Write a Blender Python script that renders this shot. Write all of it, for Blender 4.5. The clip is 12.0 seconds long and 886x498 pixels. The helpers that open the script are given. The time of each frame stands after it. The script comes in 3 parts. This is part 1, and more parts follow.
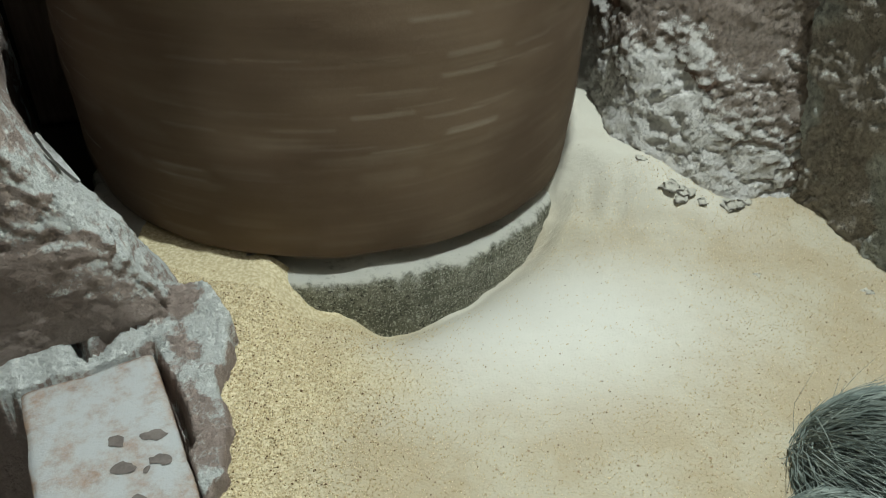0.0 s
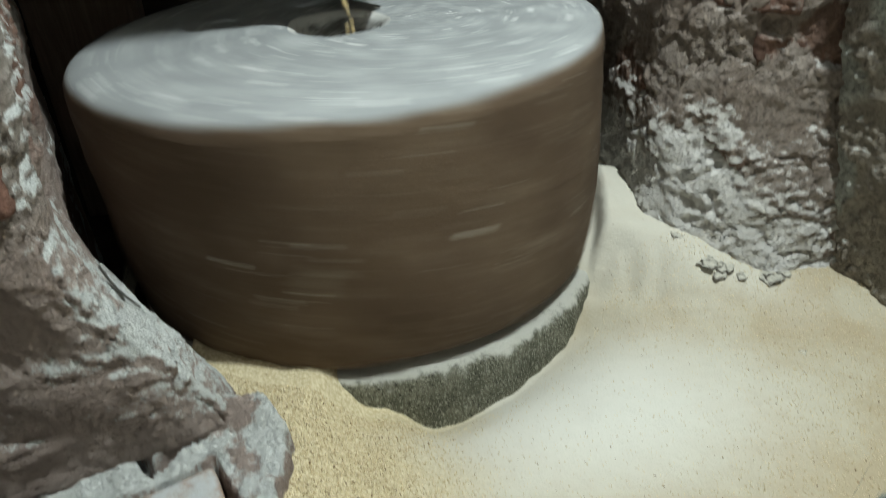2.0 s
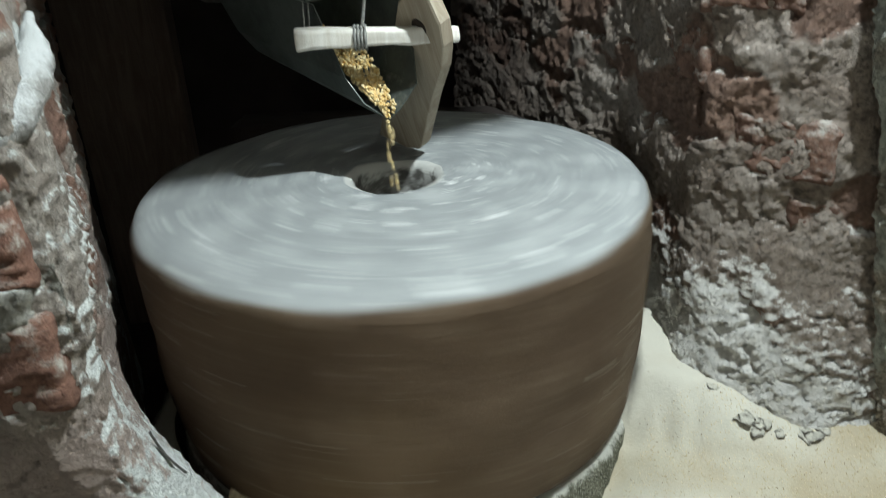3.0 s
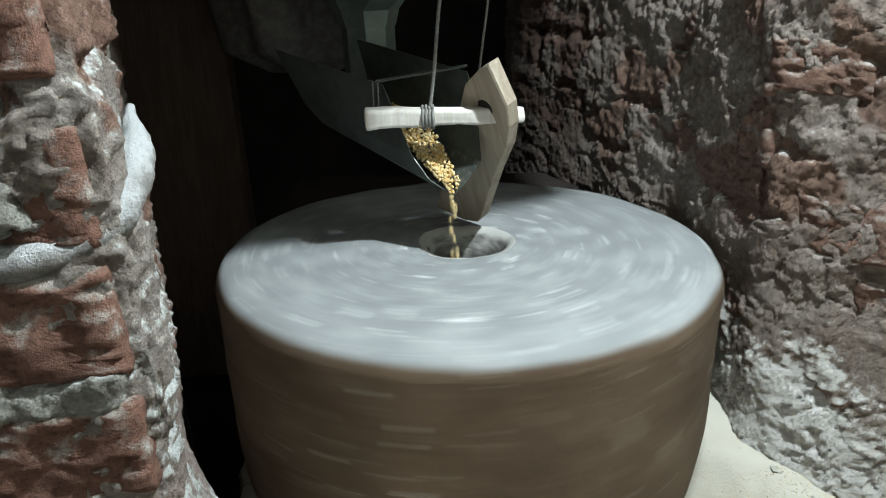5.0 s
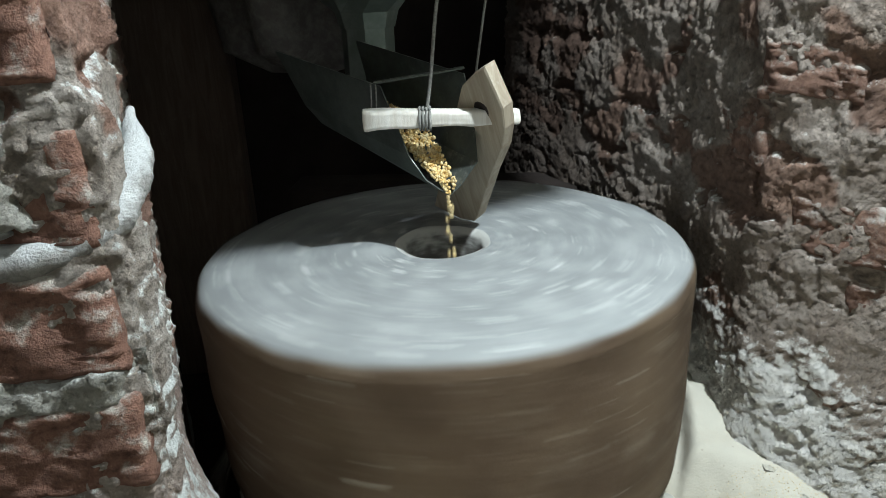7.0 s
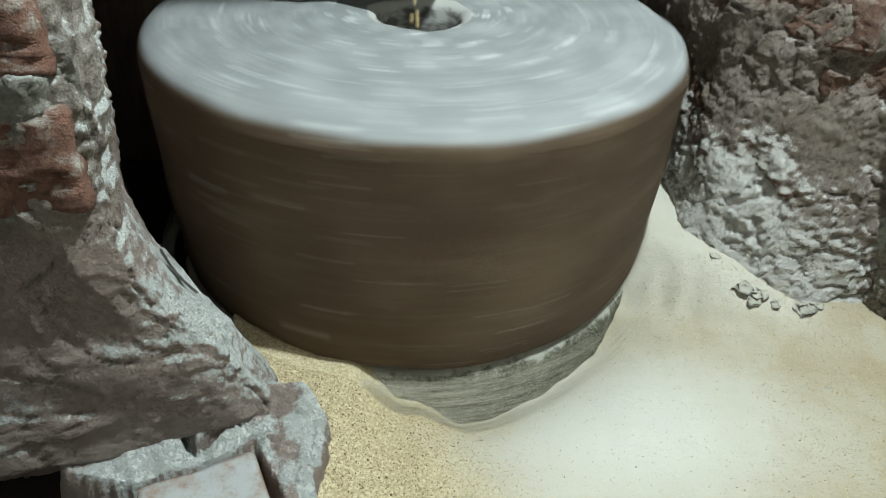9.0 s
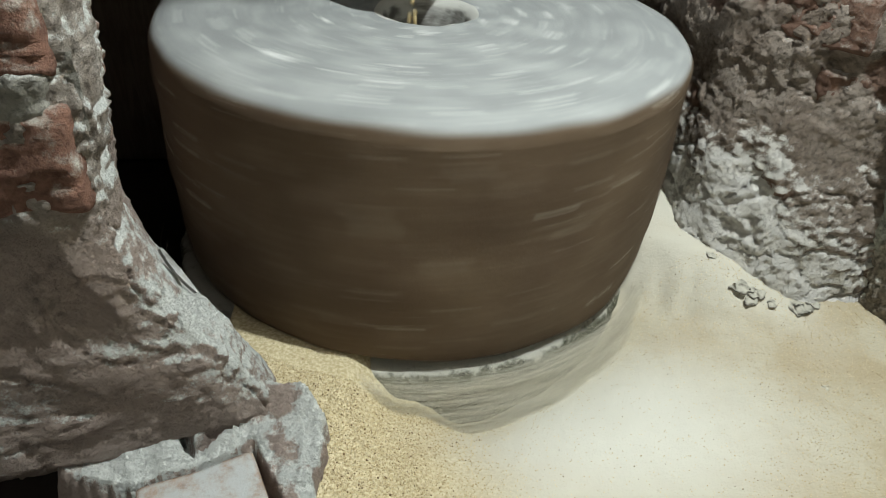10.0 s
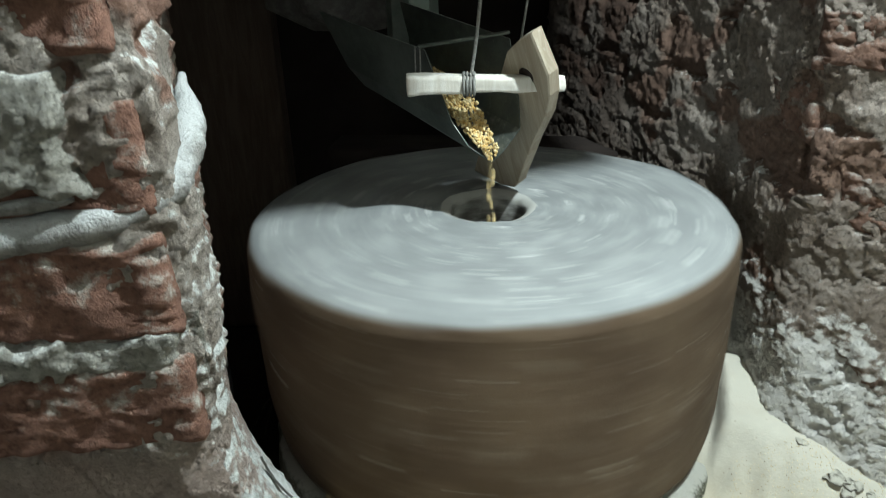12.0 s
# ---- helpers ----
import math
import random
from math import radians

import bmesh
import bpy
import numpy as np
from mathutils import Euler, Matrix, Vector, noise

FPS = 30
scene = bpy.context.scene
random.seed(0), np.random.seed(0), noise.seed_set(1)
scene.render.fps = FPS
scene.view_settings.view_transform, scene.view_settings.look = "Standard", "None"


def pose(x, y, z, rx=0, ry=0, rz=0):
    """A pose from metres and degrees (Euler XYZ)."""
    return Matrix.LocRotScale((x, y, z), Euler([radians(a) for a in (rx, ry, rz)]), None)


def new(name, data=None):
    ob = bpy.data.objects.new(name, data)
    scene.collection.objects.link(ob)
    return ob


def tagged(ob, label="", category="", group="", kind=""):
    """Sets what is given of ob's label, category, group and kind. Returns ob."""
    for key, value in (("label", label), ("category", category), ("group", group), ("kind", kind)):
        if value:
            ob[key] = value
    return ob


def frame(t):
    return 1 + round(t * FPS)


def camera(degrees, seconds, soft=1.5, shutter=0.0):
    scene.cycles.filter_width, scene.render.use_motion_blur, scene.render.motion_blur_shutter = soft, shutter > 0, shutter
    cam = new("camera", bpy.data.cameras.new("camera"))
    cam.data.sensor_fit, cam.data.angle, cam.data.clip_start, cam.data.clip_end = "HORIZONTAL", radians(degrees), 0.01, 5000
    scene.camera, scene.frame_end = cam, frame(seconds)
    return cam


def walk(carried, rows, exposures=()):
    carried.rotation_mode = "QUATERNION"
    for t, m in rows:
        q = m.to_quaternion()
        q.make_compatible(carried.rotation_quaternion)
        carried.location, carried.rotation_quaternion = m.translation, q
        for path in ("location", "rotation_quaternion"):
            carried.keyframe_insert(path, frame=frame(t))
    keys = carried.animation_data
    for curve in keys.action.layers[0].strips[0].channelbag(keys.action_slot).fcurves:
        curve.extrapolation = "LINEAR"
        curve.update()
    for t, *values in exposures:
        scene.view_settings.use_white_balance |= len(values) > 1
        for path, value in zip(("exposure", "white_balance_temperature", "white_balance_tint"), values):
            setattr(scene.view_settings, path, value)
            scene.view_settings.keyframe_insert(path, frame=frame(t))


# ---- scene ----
cam = camera(62.95, 12.0, soft=0.8, shutter=0.38)
ROWS = [
    (0.0, 0.0489, -0.9090, 0.4462, 55.43, -1.43, -5.56),
    (0.5, 0.0522, -0.9047, 0.4455, 53.74, 0.06, -5.11),
    (1.0, 0.0472, -0.9074, 0.4528, 53.70, 0.34, -3.95),
    (1.5, 0.0484, -0.9111, 0.4597, 54.49, 0.81, -3.91),
    (2.0, 0.0396, -0.8953, 0.5007, 58.93, 2.40, -5.03),
    (2.5, 0.0376, -0.8815, 0.5472, 62.34, 2.64, -3.74),
    (3.0, 0.0306, -0.8718, 0.5856, 65.03, 2.25, -2.62),
    (3.5, 0.0222, -0.8677, 0.6209, 67.41, 1.57, 0.12),
    (3.7, 0.0122, -0.8637, 0.6225, 67.83, 1.24, 0.23),
    (5.5, -0.0012, -0.8709, 0.6188, 68.97, 2.43, 0.22),
    (6.0, 0.0002, -0.8738, 0.6215, 69.07, 1.75, 0.06),
    (6.5, -0.0007, -0.8739, 0.6226, 69.00, 1.80, 0.06),
    (6.7, 0.0080, -0.8759, 0.6250, 68.87, 2.11, 0.62),
    (8.3, -0.0082, -0.8771, 0.6091, 65.35, 0.49, -0.85),
    (8.5, -0.0155, -0.8694, 0.5819, 59.28, -1.23, -1.64),
    (9.0, -0.0049, -0.8720, 0.5490, 55.24, -2.27, -1.75),
    (9.5, -0.0040, -0.8714, 0.5466, 54.69, -2.29, -1.89),
    (10.0, -0.0099, -0.8711, 0.5491, 55.19, -2.54, -2.19),
    (10.5, -0.0102, -0.8691, 0.5529, 55.62, -2.33, -2.27),
    (11.0, -0.0131, -0.8646, 0.5566, 56.23, -2.02, -2.29),
    (11.5, -0.0299, -0.8602, 0.5680, 59.51, -1.63, -1.85),
    (11.6, -0.0221, -0.8648, 0.5879, 61.12, -0.69, -0.38),
    (11.7, -0.0138, -0.8697, 0.6091, 62.84, 0.32, 1.20),
    (11.8, -0.0072, -0.8736, 0.6258, 64.19, 1.11, 2.44),
    (11.9, -0.0042, -0.8754, 0.6336, 64.82, 1.48, 3.02),
    (12.0, -0.0021, -0.8766, 0.6389, 65.25, 1.73, 3.41),
]
EXPOSURES = [(0.0, -0.08, 6450, 8), (1.5, -0.06, 6450, 8), (2.5, 0.04, 6350, 9), (3.0, 0.12, 6250, 9), (5.5, 0.22, 6150, 11), (6.7, 0.22, 6150, 11), (8.5, 0.12, 6200, 10), (9.0, 0.08, 6250, 6), (9.5, 0.06, 6650, 10), (11.0, 0.07, 6700, 12), (12.0, 0.20, 6200, 6)]
walk(cam, [(t, pose(x, y, z, rx, ry, rz)) for t, x, y, z, rx, ry, rz in ROWS], EXPOSURES)

# ---- light ----
world = bpy.data.worlds.new("world")
scene.world = world
world.use_nodes = True
world.node_tree.nodes["Background"].inputs[0].default_value = (0.004, 0.0045, 0.005, 1)
world.node_tree.nodes["Background"].inputs[1].default_value = 1.0

LAMP_PLACE = (0.38, -0.48, 1.28)
lamp_data = bpy.data.lights.new("bulb_light", "POINT")
lamp_data.energy, lamp_data.shadow_soft_size, lamp_data.color = 60.0, 0.017, (0.91, 1.0, 0.985)
lamp = new("bulb_light", lamp_data)
lamp.location = LAMP_PLACE


# ---- small tools ----
def smooth(a, b, v):
    v = min(1.0, max(0.0, (v - a) / (b - a)))
    return v * v * (3 - 2 * v)


def fbm(p, scale, octaves=4):
    return noise.fractal(Vector(p) * scale, 1.0, 2.0, octaves)


def part(name, bm, material, parent=None, label="", shade=True):
    me = bpy.data.meshes.new(name)
    bm.to_mesh(me)
    bm.free()
    if shade:
        me.polygons.foreach_set("use_smooth", [True] * len(me.polygons))
    for m in material if isinstance(material, (list, tuple)) else [material]:
        me.materials.append(m)
    ob = new(name, me)
    ob.parent = parent
    if label:
        ob["label"] = label
    return ob


def thing(name, label, category, place=(0, 0, 0), group="", kind=""):
    ob = new(name)
    ob.location = place
    return tagged(ob, label, category, group, kind)


def revolve(bm, profile, steps=64, wobble=None):
    rings = []
    for r, z in profile:
        ring = []
        for i in range(steps):
            a = 2 * math.pi * i / steps
            p = Vector((r * math.cos(a), r * math.sin(a), z))
            ring.append(bm.verts.new(wobble(p, a) if wobble else p))
        rings.append(ring)
    for lo, hi in zip(rings, rings[1:]):
        for i in range(steps):
            bm.faces.new((lo[i], lo[(i + 1) % steps], hi[(i + 1) % steps], hi[i]))
    return rings


def box(bm, size, m=Matrix(), bevel=0.0, cuts=0, rough=0.0, seed=0):
    made = bmesh.ops.create_cube(bm, size=1.0, matrix=Matrix.Diagonal((*size, 1)))
    verts = made["verts"]
    edges = list({e for v in verts for e in v.link_edges})
    if bevel:
        out = bmesh.ops.bevel(bm, geom=edges, offset=bevel, segments=2, affect="EDGES", profile=0.6)
        verts = list({v for f in out["faces"] for v in f.verts} | {v for v in verts if v.is_valid})
    if cuts:
        edges = list({e for v in verts for e in v.link_edges if e.calc_length() > bevel * 2 + 1e-4})
        bmesh.ops.subdivide_edges(bm, edges=edges, cuts=cuts, use_grid_fill=True)
        verts = list(bm.verts)
    for v in verts:
        if rough:
            n = noise.noise_vector(v.co * 45 + Vector((seed, 3 * seed, 7)))
            n2 = noise.noise_vector(v.co * 130 + Vector((seed, seed, 1)))
            v.co += rough * n + rough * 0.5 * n2
        v.co = m @ v.co
    return verts


def tube(bm, points, radius, sides=6):
    rings = []
    for i, p in enumerate(points):
        p = Vector(p)
        d = (Vector(points[min(i + 1, len(points) - 1)]) - Vector(points[max(i - 1, 0)])).normalized()
        u = d.orthogonal().normalized()
        w = d.cross(u)
        r = radius(i / (len(points) - 1)) if callable(radius) else radius
        rings.append([bm.verts.new(p + r * (math.cos(a) * u + math.sin(a) * w)) for a in (2 * math.pi * k / sides for k in range(sides))])
    for lo, hi in zip(rings, rings[1:]):
        for k in range(sides):
            bm.faces.new((lo[k], lo[(k + 1) % sides], hi[(k + 1) % sides], hi[k]))
    bm.faces.new(rings[0][::-1])
    bm.faces.new(rings[-1])


# ---- materials ----
class Nodes:
    def __init__(self, name):
        self.mat = bpy.data.materials.new(name)
        self.mat.use_nodes = True
        self.tree = self.mat.node_tree
        self.bsdf = self.tree.nodes["Principled BSDF"]

    def add(self, kind, **inputs):
        n = self.tree.nodes.new(kind)
        for k, v in inputs.items():
            self.set(n, k, v)
        return n

    def set(self, n, key, value):
        sock = n.inputs[int(key[1:])] if key[0] == "i" and key[1:].isdigit() else n.inputs[key]
        if isinstance(value, bpy.types.NodeSocket):
            self.tree.links.new(value, sock)
        else:
            sock.default_value = value

    def coords(self):
        return self.add("ShaderNodeTexCoord").outputs["Object"]

    def noise(self, scale, detail=4.0, rough=0.6, stretch=None, distort=0.0):
        c = self.coords()
        if stretch:
            c = self.add("ShaderNodeMapping", Vector=c, Scale=stretch).outputs[0]
        return self.add("ShaderNodeTexNoise", Vector=c, Scale=scale, Detail=detail, Roughness=rough, Distortion=distort).outputs[0]

    def ramp(self, value, a, b):
        n = self.add("ShaderNodeMapRange", Value=value)
        n.interpolation_type = "SMOOTHSTEP"
        n.inputs[1].default_value, n.inputs[2].default_value = a, b
        return n.outputs[0]

    def math(self, op, a, b=0.0):
        n = self.add("ShaderNodeMath", i0=a, i1=b)
        n.operation = op
        return n.outputs[0]

    def mix(self, fac, a, b):
        n = self.tree.nodes.new("ShaderNodeMix")
        n.data_type = "RGBA"
        for i, v in ((0, fac), (6, a), (7, b)):
            if isinstance(v, bpy.types.NodeSocket):
                self.tree.links.new(v, n.inputs[i])
            else:
                n.inputs[i].default_value = (*v, 1) if isinstance(v, tuple) else v
        return n.outputs[2]

    def attribute(self, name):
        n = self.add("ShaderNodeAttribute")
        n.attribute_name = name
        return n.outputs["Fac"]

    def up(self):
        n = self.add("ShaderNodeSeparateXYZ", i0=self.add("ShaderNodeNewGeometry").outputs["Normal"])
        return n.outputs[2]

    def finish(self, colour, rough=0.9, heights=(), metallic=0.0, specular=0.3):
        normal = None
        for height, strength, distance in heights:
            b = self.add("ShaderNodeBump", Height=height, Strength=strength, Distance=distance)
            if normal is not None:
                self.set(b, "Normal", normal)
            normal = b.outputs[0]
        if normal is not None:
            self.set(self.bsdf, "Normal", normal)
        self.set(self.bsdf, "Base Color", colour if isinstance(colour, bpy.types.NodeSocket) else (*colour, 1))
        self.set(self.bsdf, "Roughness", rough)
        self.set(self.bsdf, "Metallic", metallic)
        self.set(self.bsdf, "Specular IOR Level", specular)
        return self.mat


FLOUR_WHITE = (0.74, 0.73, 0.68)


def dusted(name, dark, light, dust, coarse=18.0, fine=140.0, rough=0.92, threshold=(0.45, 0.65), relief=0.003, ledges=0.35, specks=None):
    """A dry surface of two tones, with flour lying in patches and on what faces up."""
    n = Nodes(name)
    big, small = n.noise(coarse), n.noise(fine, 6.0, 0.7)
    col = n.mix(n.ramp(big, 0.35, 0.65), dark, light)
    col = n.mix(n.ramp(small, 0.4, 0.75), col, tuple(0.62 * c for c in dark))
    if specks:
        col = n.mix(n.ramp(n.noise(430.0, 3.0, 0.6), 0.54, 0.62), col, specks)
        col = n.mix(n.ramp(n.noise(330.0, 3.0, 0.6), 0.57, 0.66), col, tuple(0.3 * c for c in dark))
    lie = n.math("ADD", n.noise(coarse * 2.3, 8.0, 0.72), n.math("MULTIPLY", n.up(), ledges))
    col = n.mix(n.ramp(lie, *threshold), col, dust)
    return n.finish(col, rough, ((small, 0.7, relief), (n.noise(fine * 4, 3.0), 0.35, relief * 0.4)))


def wall_material(name, brick_a, brick_b, coat_a, coat_b, dust, shade_mud_tone=(0.04, 0.026, 0.021)):
    n = Nodes(name)
    small = n.noise(150.0, 6.0, 0.7)
    brick = n.mix(n.ramp(n.noise(9.0), 0.35, 0.65), brick_a, brick_b)
    coat = n.mix(n.ramp(n.noise(14.0, 6.0), 0.35, 0.65), coat_a, coat_b)
    col = n.mix(n.attribute("coat"), brick, coat)
    col = n.mix(n.math("MULTIPLY", n.ramp(small, 0.45, 0.75), 0.55), col, (0.055, 0.045, 0.038))
    # Shade painted on the right wall; on the pier, the clay colour of mud.
    col = n.mix(n.math("MULTIPLY", n.attribute("shade_mud"), 0.7), col, shade_mud_tone)
    lie = n.math("ADD", n.math("MULTIPLY", n.noise(80.0, 8.0, 0.8), 0.9), n.math("MULTIPLY", n.up(), 0.45))
    lie = n.math("ADD", lie, n.attribute("dust"))
    col = n.mix(n.ramp(lie, 0.64, 0.82), col, dust)
    chips = n.ramp(n.noise(120.0, 8.0, 0.8), 0.44, 0.54)
    return n.finish(col, 0.93, ((chips, 0.8, 0.0018), (n.noise(70.0, 8.0, 0.8), 0.4, 0.005), (small, 0.9, 0.005), (n.noise(420.0, 4.0), 0.8, 0.002)), specular=0.25)


def flour_material():
    n = Nodes("flour")
    grains = n.add("ShaderNodeTexVoronoi", Vector=n.coords(), Scale=420.0).outputs["Distance"]
    flecks = n.add("ShaderNodeTexVoronoi", Vector=n.coords(), Scale=95.0)
    coarse = n.attribute("coarse")
    col = n.mix(n.ramp(n.noise(9.0, 6.0, 0.7), 0.38, 0.62), (0.435, 0.365, 0.25), (0.50, 0.455, 0.35))
    # White of fresh flour, and light painted on the bank by the wall.
    col = n.mix(n.attribute("fresh"), col, (0.68, 0.67, 0.605))
    gritty = n.mix(n.ramp(n.noise(260.0, 3.0), 0.35, 0.7), (0.52, 0.43, 0.26), (0.74, 0.66, 0.46))
    col = n.mix(coarse, col, gritty)
    fleck = n.math("MULTIPLY", n.ramp(flecks.outputs["Distance"], 0.16, 0.08), n.ramp(n.noise(31.0), 0.5, 0.62))
    fleck = n.math("MULTIPLY", fleck, n.math("SUBTRACT", 1.0, n.attribute("fresh")))
    col = n.mix(n.math("MULTIPLY", fleck, 0.75), col, (0.22, 0.13, 0.06))
    rough_h = n.math("MULTIPLY", n.math("ADD", n.math("MULTIPLY", grains, 0.5), n.noise(330.0, 4.0, 0.7)), n.math("ADD", n.math("MULTIPLY", coarse, 0.45), 0.30))
    return n.finish(col, 1.0, ((n.noise(60.0, 6.0, 0.7), 0.30, 0.006), (rough_h, 0.45, 0.003), (n.noise(600.0, 3.0), 0.25, 0.001)), specular=0.1)


def stone_material():
    """The runner: flour caked on its top, dark oily brown sides with smears of meal."""
    n = Nodes("runner_stone")
    top = n.ramp(n.up(), 0.35, 0.85)
    small = n.noise(110.0, 6.0, 0.7)
    side = n.mix(n.ramp(n.noise(7.0, 4.0), 0.35, 0.68), (0.092, 0.061, 0.039), (0.148, 0.104, 0.067))
    side = n.mix(n.math("MULTIPLY", n.ramp(n.noise(42.0, 6.0, 0.75), 0.52, 0.66), 0.55), side, (0.24, 0.185, 0.13))
    patch = n.ramp(n.noise(8.0, 3.0), 0.40, 0.62)
    smears = n.math("MULTIPLY", n.ramp(n.noise(36.0, 4.0, 0.65), 0.60, 0.66), patch)
    side = n.mix(n.math("MULTIPLY", smears, 0.5), side, (0.42, 0.36, 0.28))
    specks = n.math("MULTIPLY", n.ramp(n.noise(78.0, 2.0, 0.5), 0.69, 0.73), n.ramp(n.noise(6.0), 0.46, 0.6))
    side = n.mix(specks, side, (0.80, 0.76, 0.66))
    cake = n.mix(n.ramp(n.noise(24.0, 6.0, 0.7), 0.42, 0.66), (0.28, 0.295, 0.298), (0.40, 0.415, 0.415))
    cake = n.mix(n.ramp(n.noise(46.0, 4.0, 0.65), 0.605, 0.665), cake, (0.70, 0.71, 0.70))
    return n.finish(n.mix(top, side, cake), 0.85, ((small, 0.6, 0.004), (n.noise(18.0, 4.0), 0.4, 0.01)), specular=0.25)


def metal_material(name, a, b, rough):
    n = Nodes(name)
    col = n.mix(n.ramp(n.noise(14.0, 6.0, 0.7), 0.35, 0.7), a, b)
    col = n.mix(n.math("MULTIPLY", n.ramp(n.math("ADD", n.noise(60.0, 6.0, 0.7), n.math("MULTIPLY", n.up(), 0.25)), 0.6, 0.85), 0.5), col, (0.5, 0.5, 0.46))
    return n.finish(col, rough, ((n.noise(20.0, 3.0), 0.25, 0.004), (n.noise(200.0, 4.0), 0.2, 0.001)), metallic=0.55, specular=0.5)


def wood_material(name, a, b, dust=0.3):
    n = Nodes(name)
    grain = n.noise(60.0, 6.0, 0.65, (1, 1, 0.12), 1.2)
    col = n.mix(n.ramp(grain, 0.35, 0.68), a, b)
    lie = n.ramp(n.math("ADD", n.noise(70.0, 6.0, 0.7), n.math("MULTIPLY", n.up(), 0.3)), 0.6, 0.9)
    col = n.mix(n.math("MULTIPLY", lie, dust), col, FLOUR_WHITE)
    return n.finish(col, 0.8, ((grain, 0.4, 0.0015), (n.noise(300.0, 4.0), 0.3, 0.0006)))


def plain_material(name, a, b, scale=40.0, rough=0.85, relief=0.001):
    n = Nodes(name)
    t = n.noise(scale, 5.0, 0.65)
    return n.finish(n.mix(n.ramp(t, 0.35, 0.68), a, b), rough, ((t, 0.4, relief), (n.noise(scale * 8, 3.0), 0.3, relief * 0.4)))


M_WALL = wall_material("old_wall", (0.20, 0.128, 0.098), (0.285, 0.185, 0.14), (0.29, 0.232, 0.192), (0.40, 0.342, 0.298), (0.79, 0.77, 0.73))
M_DARK_WALL = wall_material("side_wall", (0.33, 0.29, 0.24), (0.42, 0.38, 0.32), (0.41, 0.42, 0.38), (0.56, 0.58, 0.53), (0.74, 0.76, 0.72))
M_PIER = wall_material("pier_mud", (0.21, 0.12, 0.09), (0.28, 0.17, 0.13), (0.27, 0.225, 0.19), (0.41, 0.365, 0.325), (0.70, 0.72, 0.70), (0.45, 0.355, 0.315))
M_PLASTER = wall_material("grey_plaster", (0.30, 0.275, 0.24), (0.36, 0.33, 0.30), (0.29, 0.275, 0.24), (0.43, 0.42, 0.38), (0.68, 0.69, 0.66))
M_BRICK = dusted("brick", (0.19, 0.098, 0.072), (0.275, 0.147, 0.108), (0.54, 0.52, 0.47), 11.0, 170.0, threshold=(0.55, 0.76), relief=0.006, ledges=0.20)
M_OLD_BRICK = dusted("worn_brick", (0.17, 0.10, 0.075), (0.27, 0.16, 0.12), (0.44, 0.41, 0.37), 22.0, 140.0, threshold=(0.50, 0.78), relief=0.006, ledges=0.22)
M_LOOSE = dusted("floured_brick", (0.34, 0.22, 0.15), (0.40, 0.31, 0.245), (0.45, 0.465, 0.47), 15.0, 150.0, threshold=(0.57, 0.90), relief=0.0012, ledges=0.32)
M_FLOUR = flour_material()
M_STONE = stone_material()
M_EYE = dusted("eye_stone", (0.13, 0.125, 0.115), (0.24, 0.23, 0.21), (0.58, 0.58, 0.55), 30.0, 150.0, threshold=(0.48, 0.7))
M_BED = dusted("bed_stone", (0.14, 0.14, 0.10), (0.27, 0.265, 0.20), (0.70, 0.69, 0.62), 26.0, 260.0, threshold=(0.62, 0.90), relief=0.006, ledges=0.42, specks=(0.46, 0.46, 0.37))
M_METAL = metal_material("galvanised_sheet", (0.085, 0.10, 0.09), (0.16, 0.18, 0.165), 0.45)
M_FUNNEL = metal_material("funnel_sheet", (0.19, 0.23, 0.205), (0.30, 0.345, 0.315), 0.5)
M_WOOD = wood_material("pale_wood", (0.33, 0.275, 0.205), (0.45, 0.395, 0.31), 0.5)
M_BAR = wood_material("whitened_wood", (0.66, 0.62, 0.55), (0.80, 0.78, 0.73), 0.8)
M_POST = wood_material("dark_brown_wood", (0.12, 0.085, 0.066), (0.18, 0.13, 0.10), 0.2)
M_CLOTH = plain_material("sack_cloth", (0.13, 0.118, 0.108), (0.21, 0.195, 0.18), 60.0, 0.95, 0.002)
M_STRING = plain_material("twine", (0.20, 0.20, 0.19), (0.32, 0.32, 0.30), 300.0, 0.9, 0.0006)
M_GRAIN = plain_material("cracked_maize", (0.66, 0.44, 0.15), (0.86, 0.74, 0.46), 150.0, 0.6, 0.0006)
M_BRISTLE = plain_material("bristle", (0.13, 0.16, 0.145), (0.26, 0.30, 0.27), 60.0, 0.6, 0.0004)
M_MUDSPOT = plain_material("mud_spot", (0.13, 0.11, 0.10), (0.20, 0.175, 0.16), 60.0, 0.9, 0.001)
M_FLOUR_DUST = plain_material("flour_dust", (0.74, 0.70, 0.58), (0.80, 0.77, 0.67), 90.0, 1.0, 0.0003)
def grit_material():
    n = Nodes("grit")
    r = n.add("ShaderNodeNewGeometry").outputs["Random Per Island"]
    col = n.mix(n.ramp(r, 0.15, 0.6), (0.50, 0.40, 0.235), (0.70, 0.61, 0.42))
    col = n.mix(n.ramp(r, 0.96, 0.97), col, (0.16, 0.10, 0.05))
    return n.finish(col, 0.9)


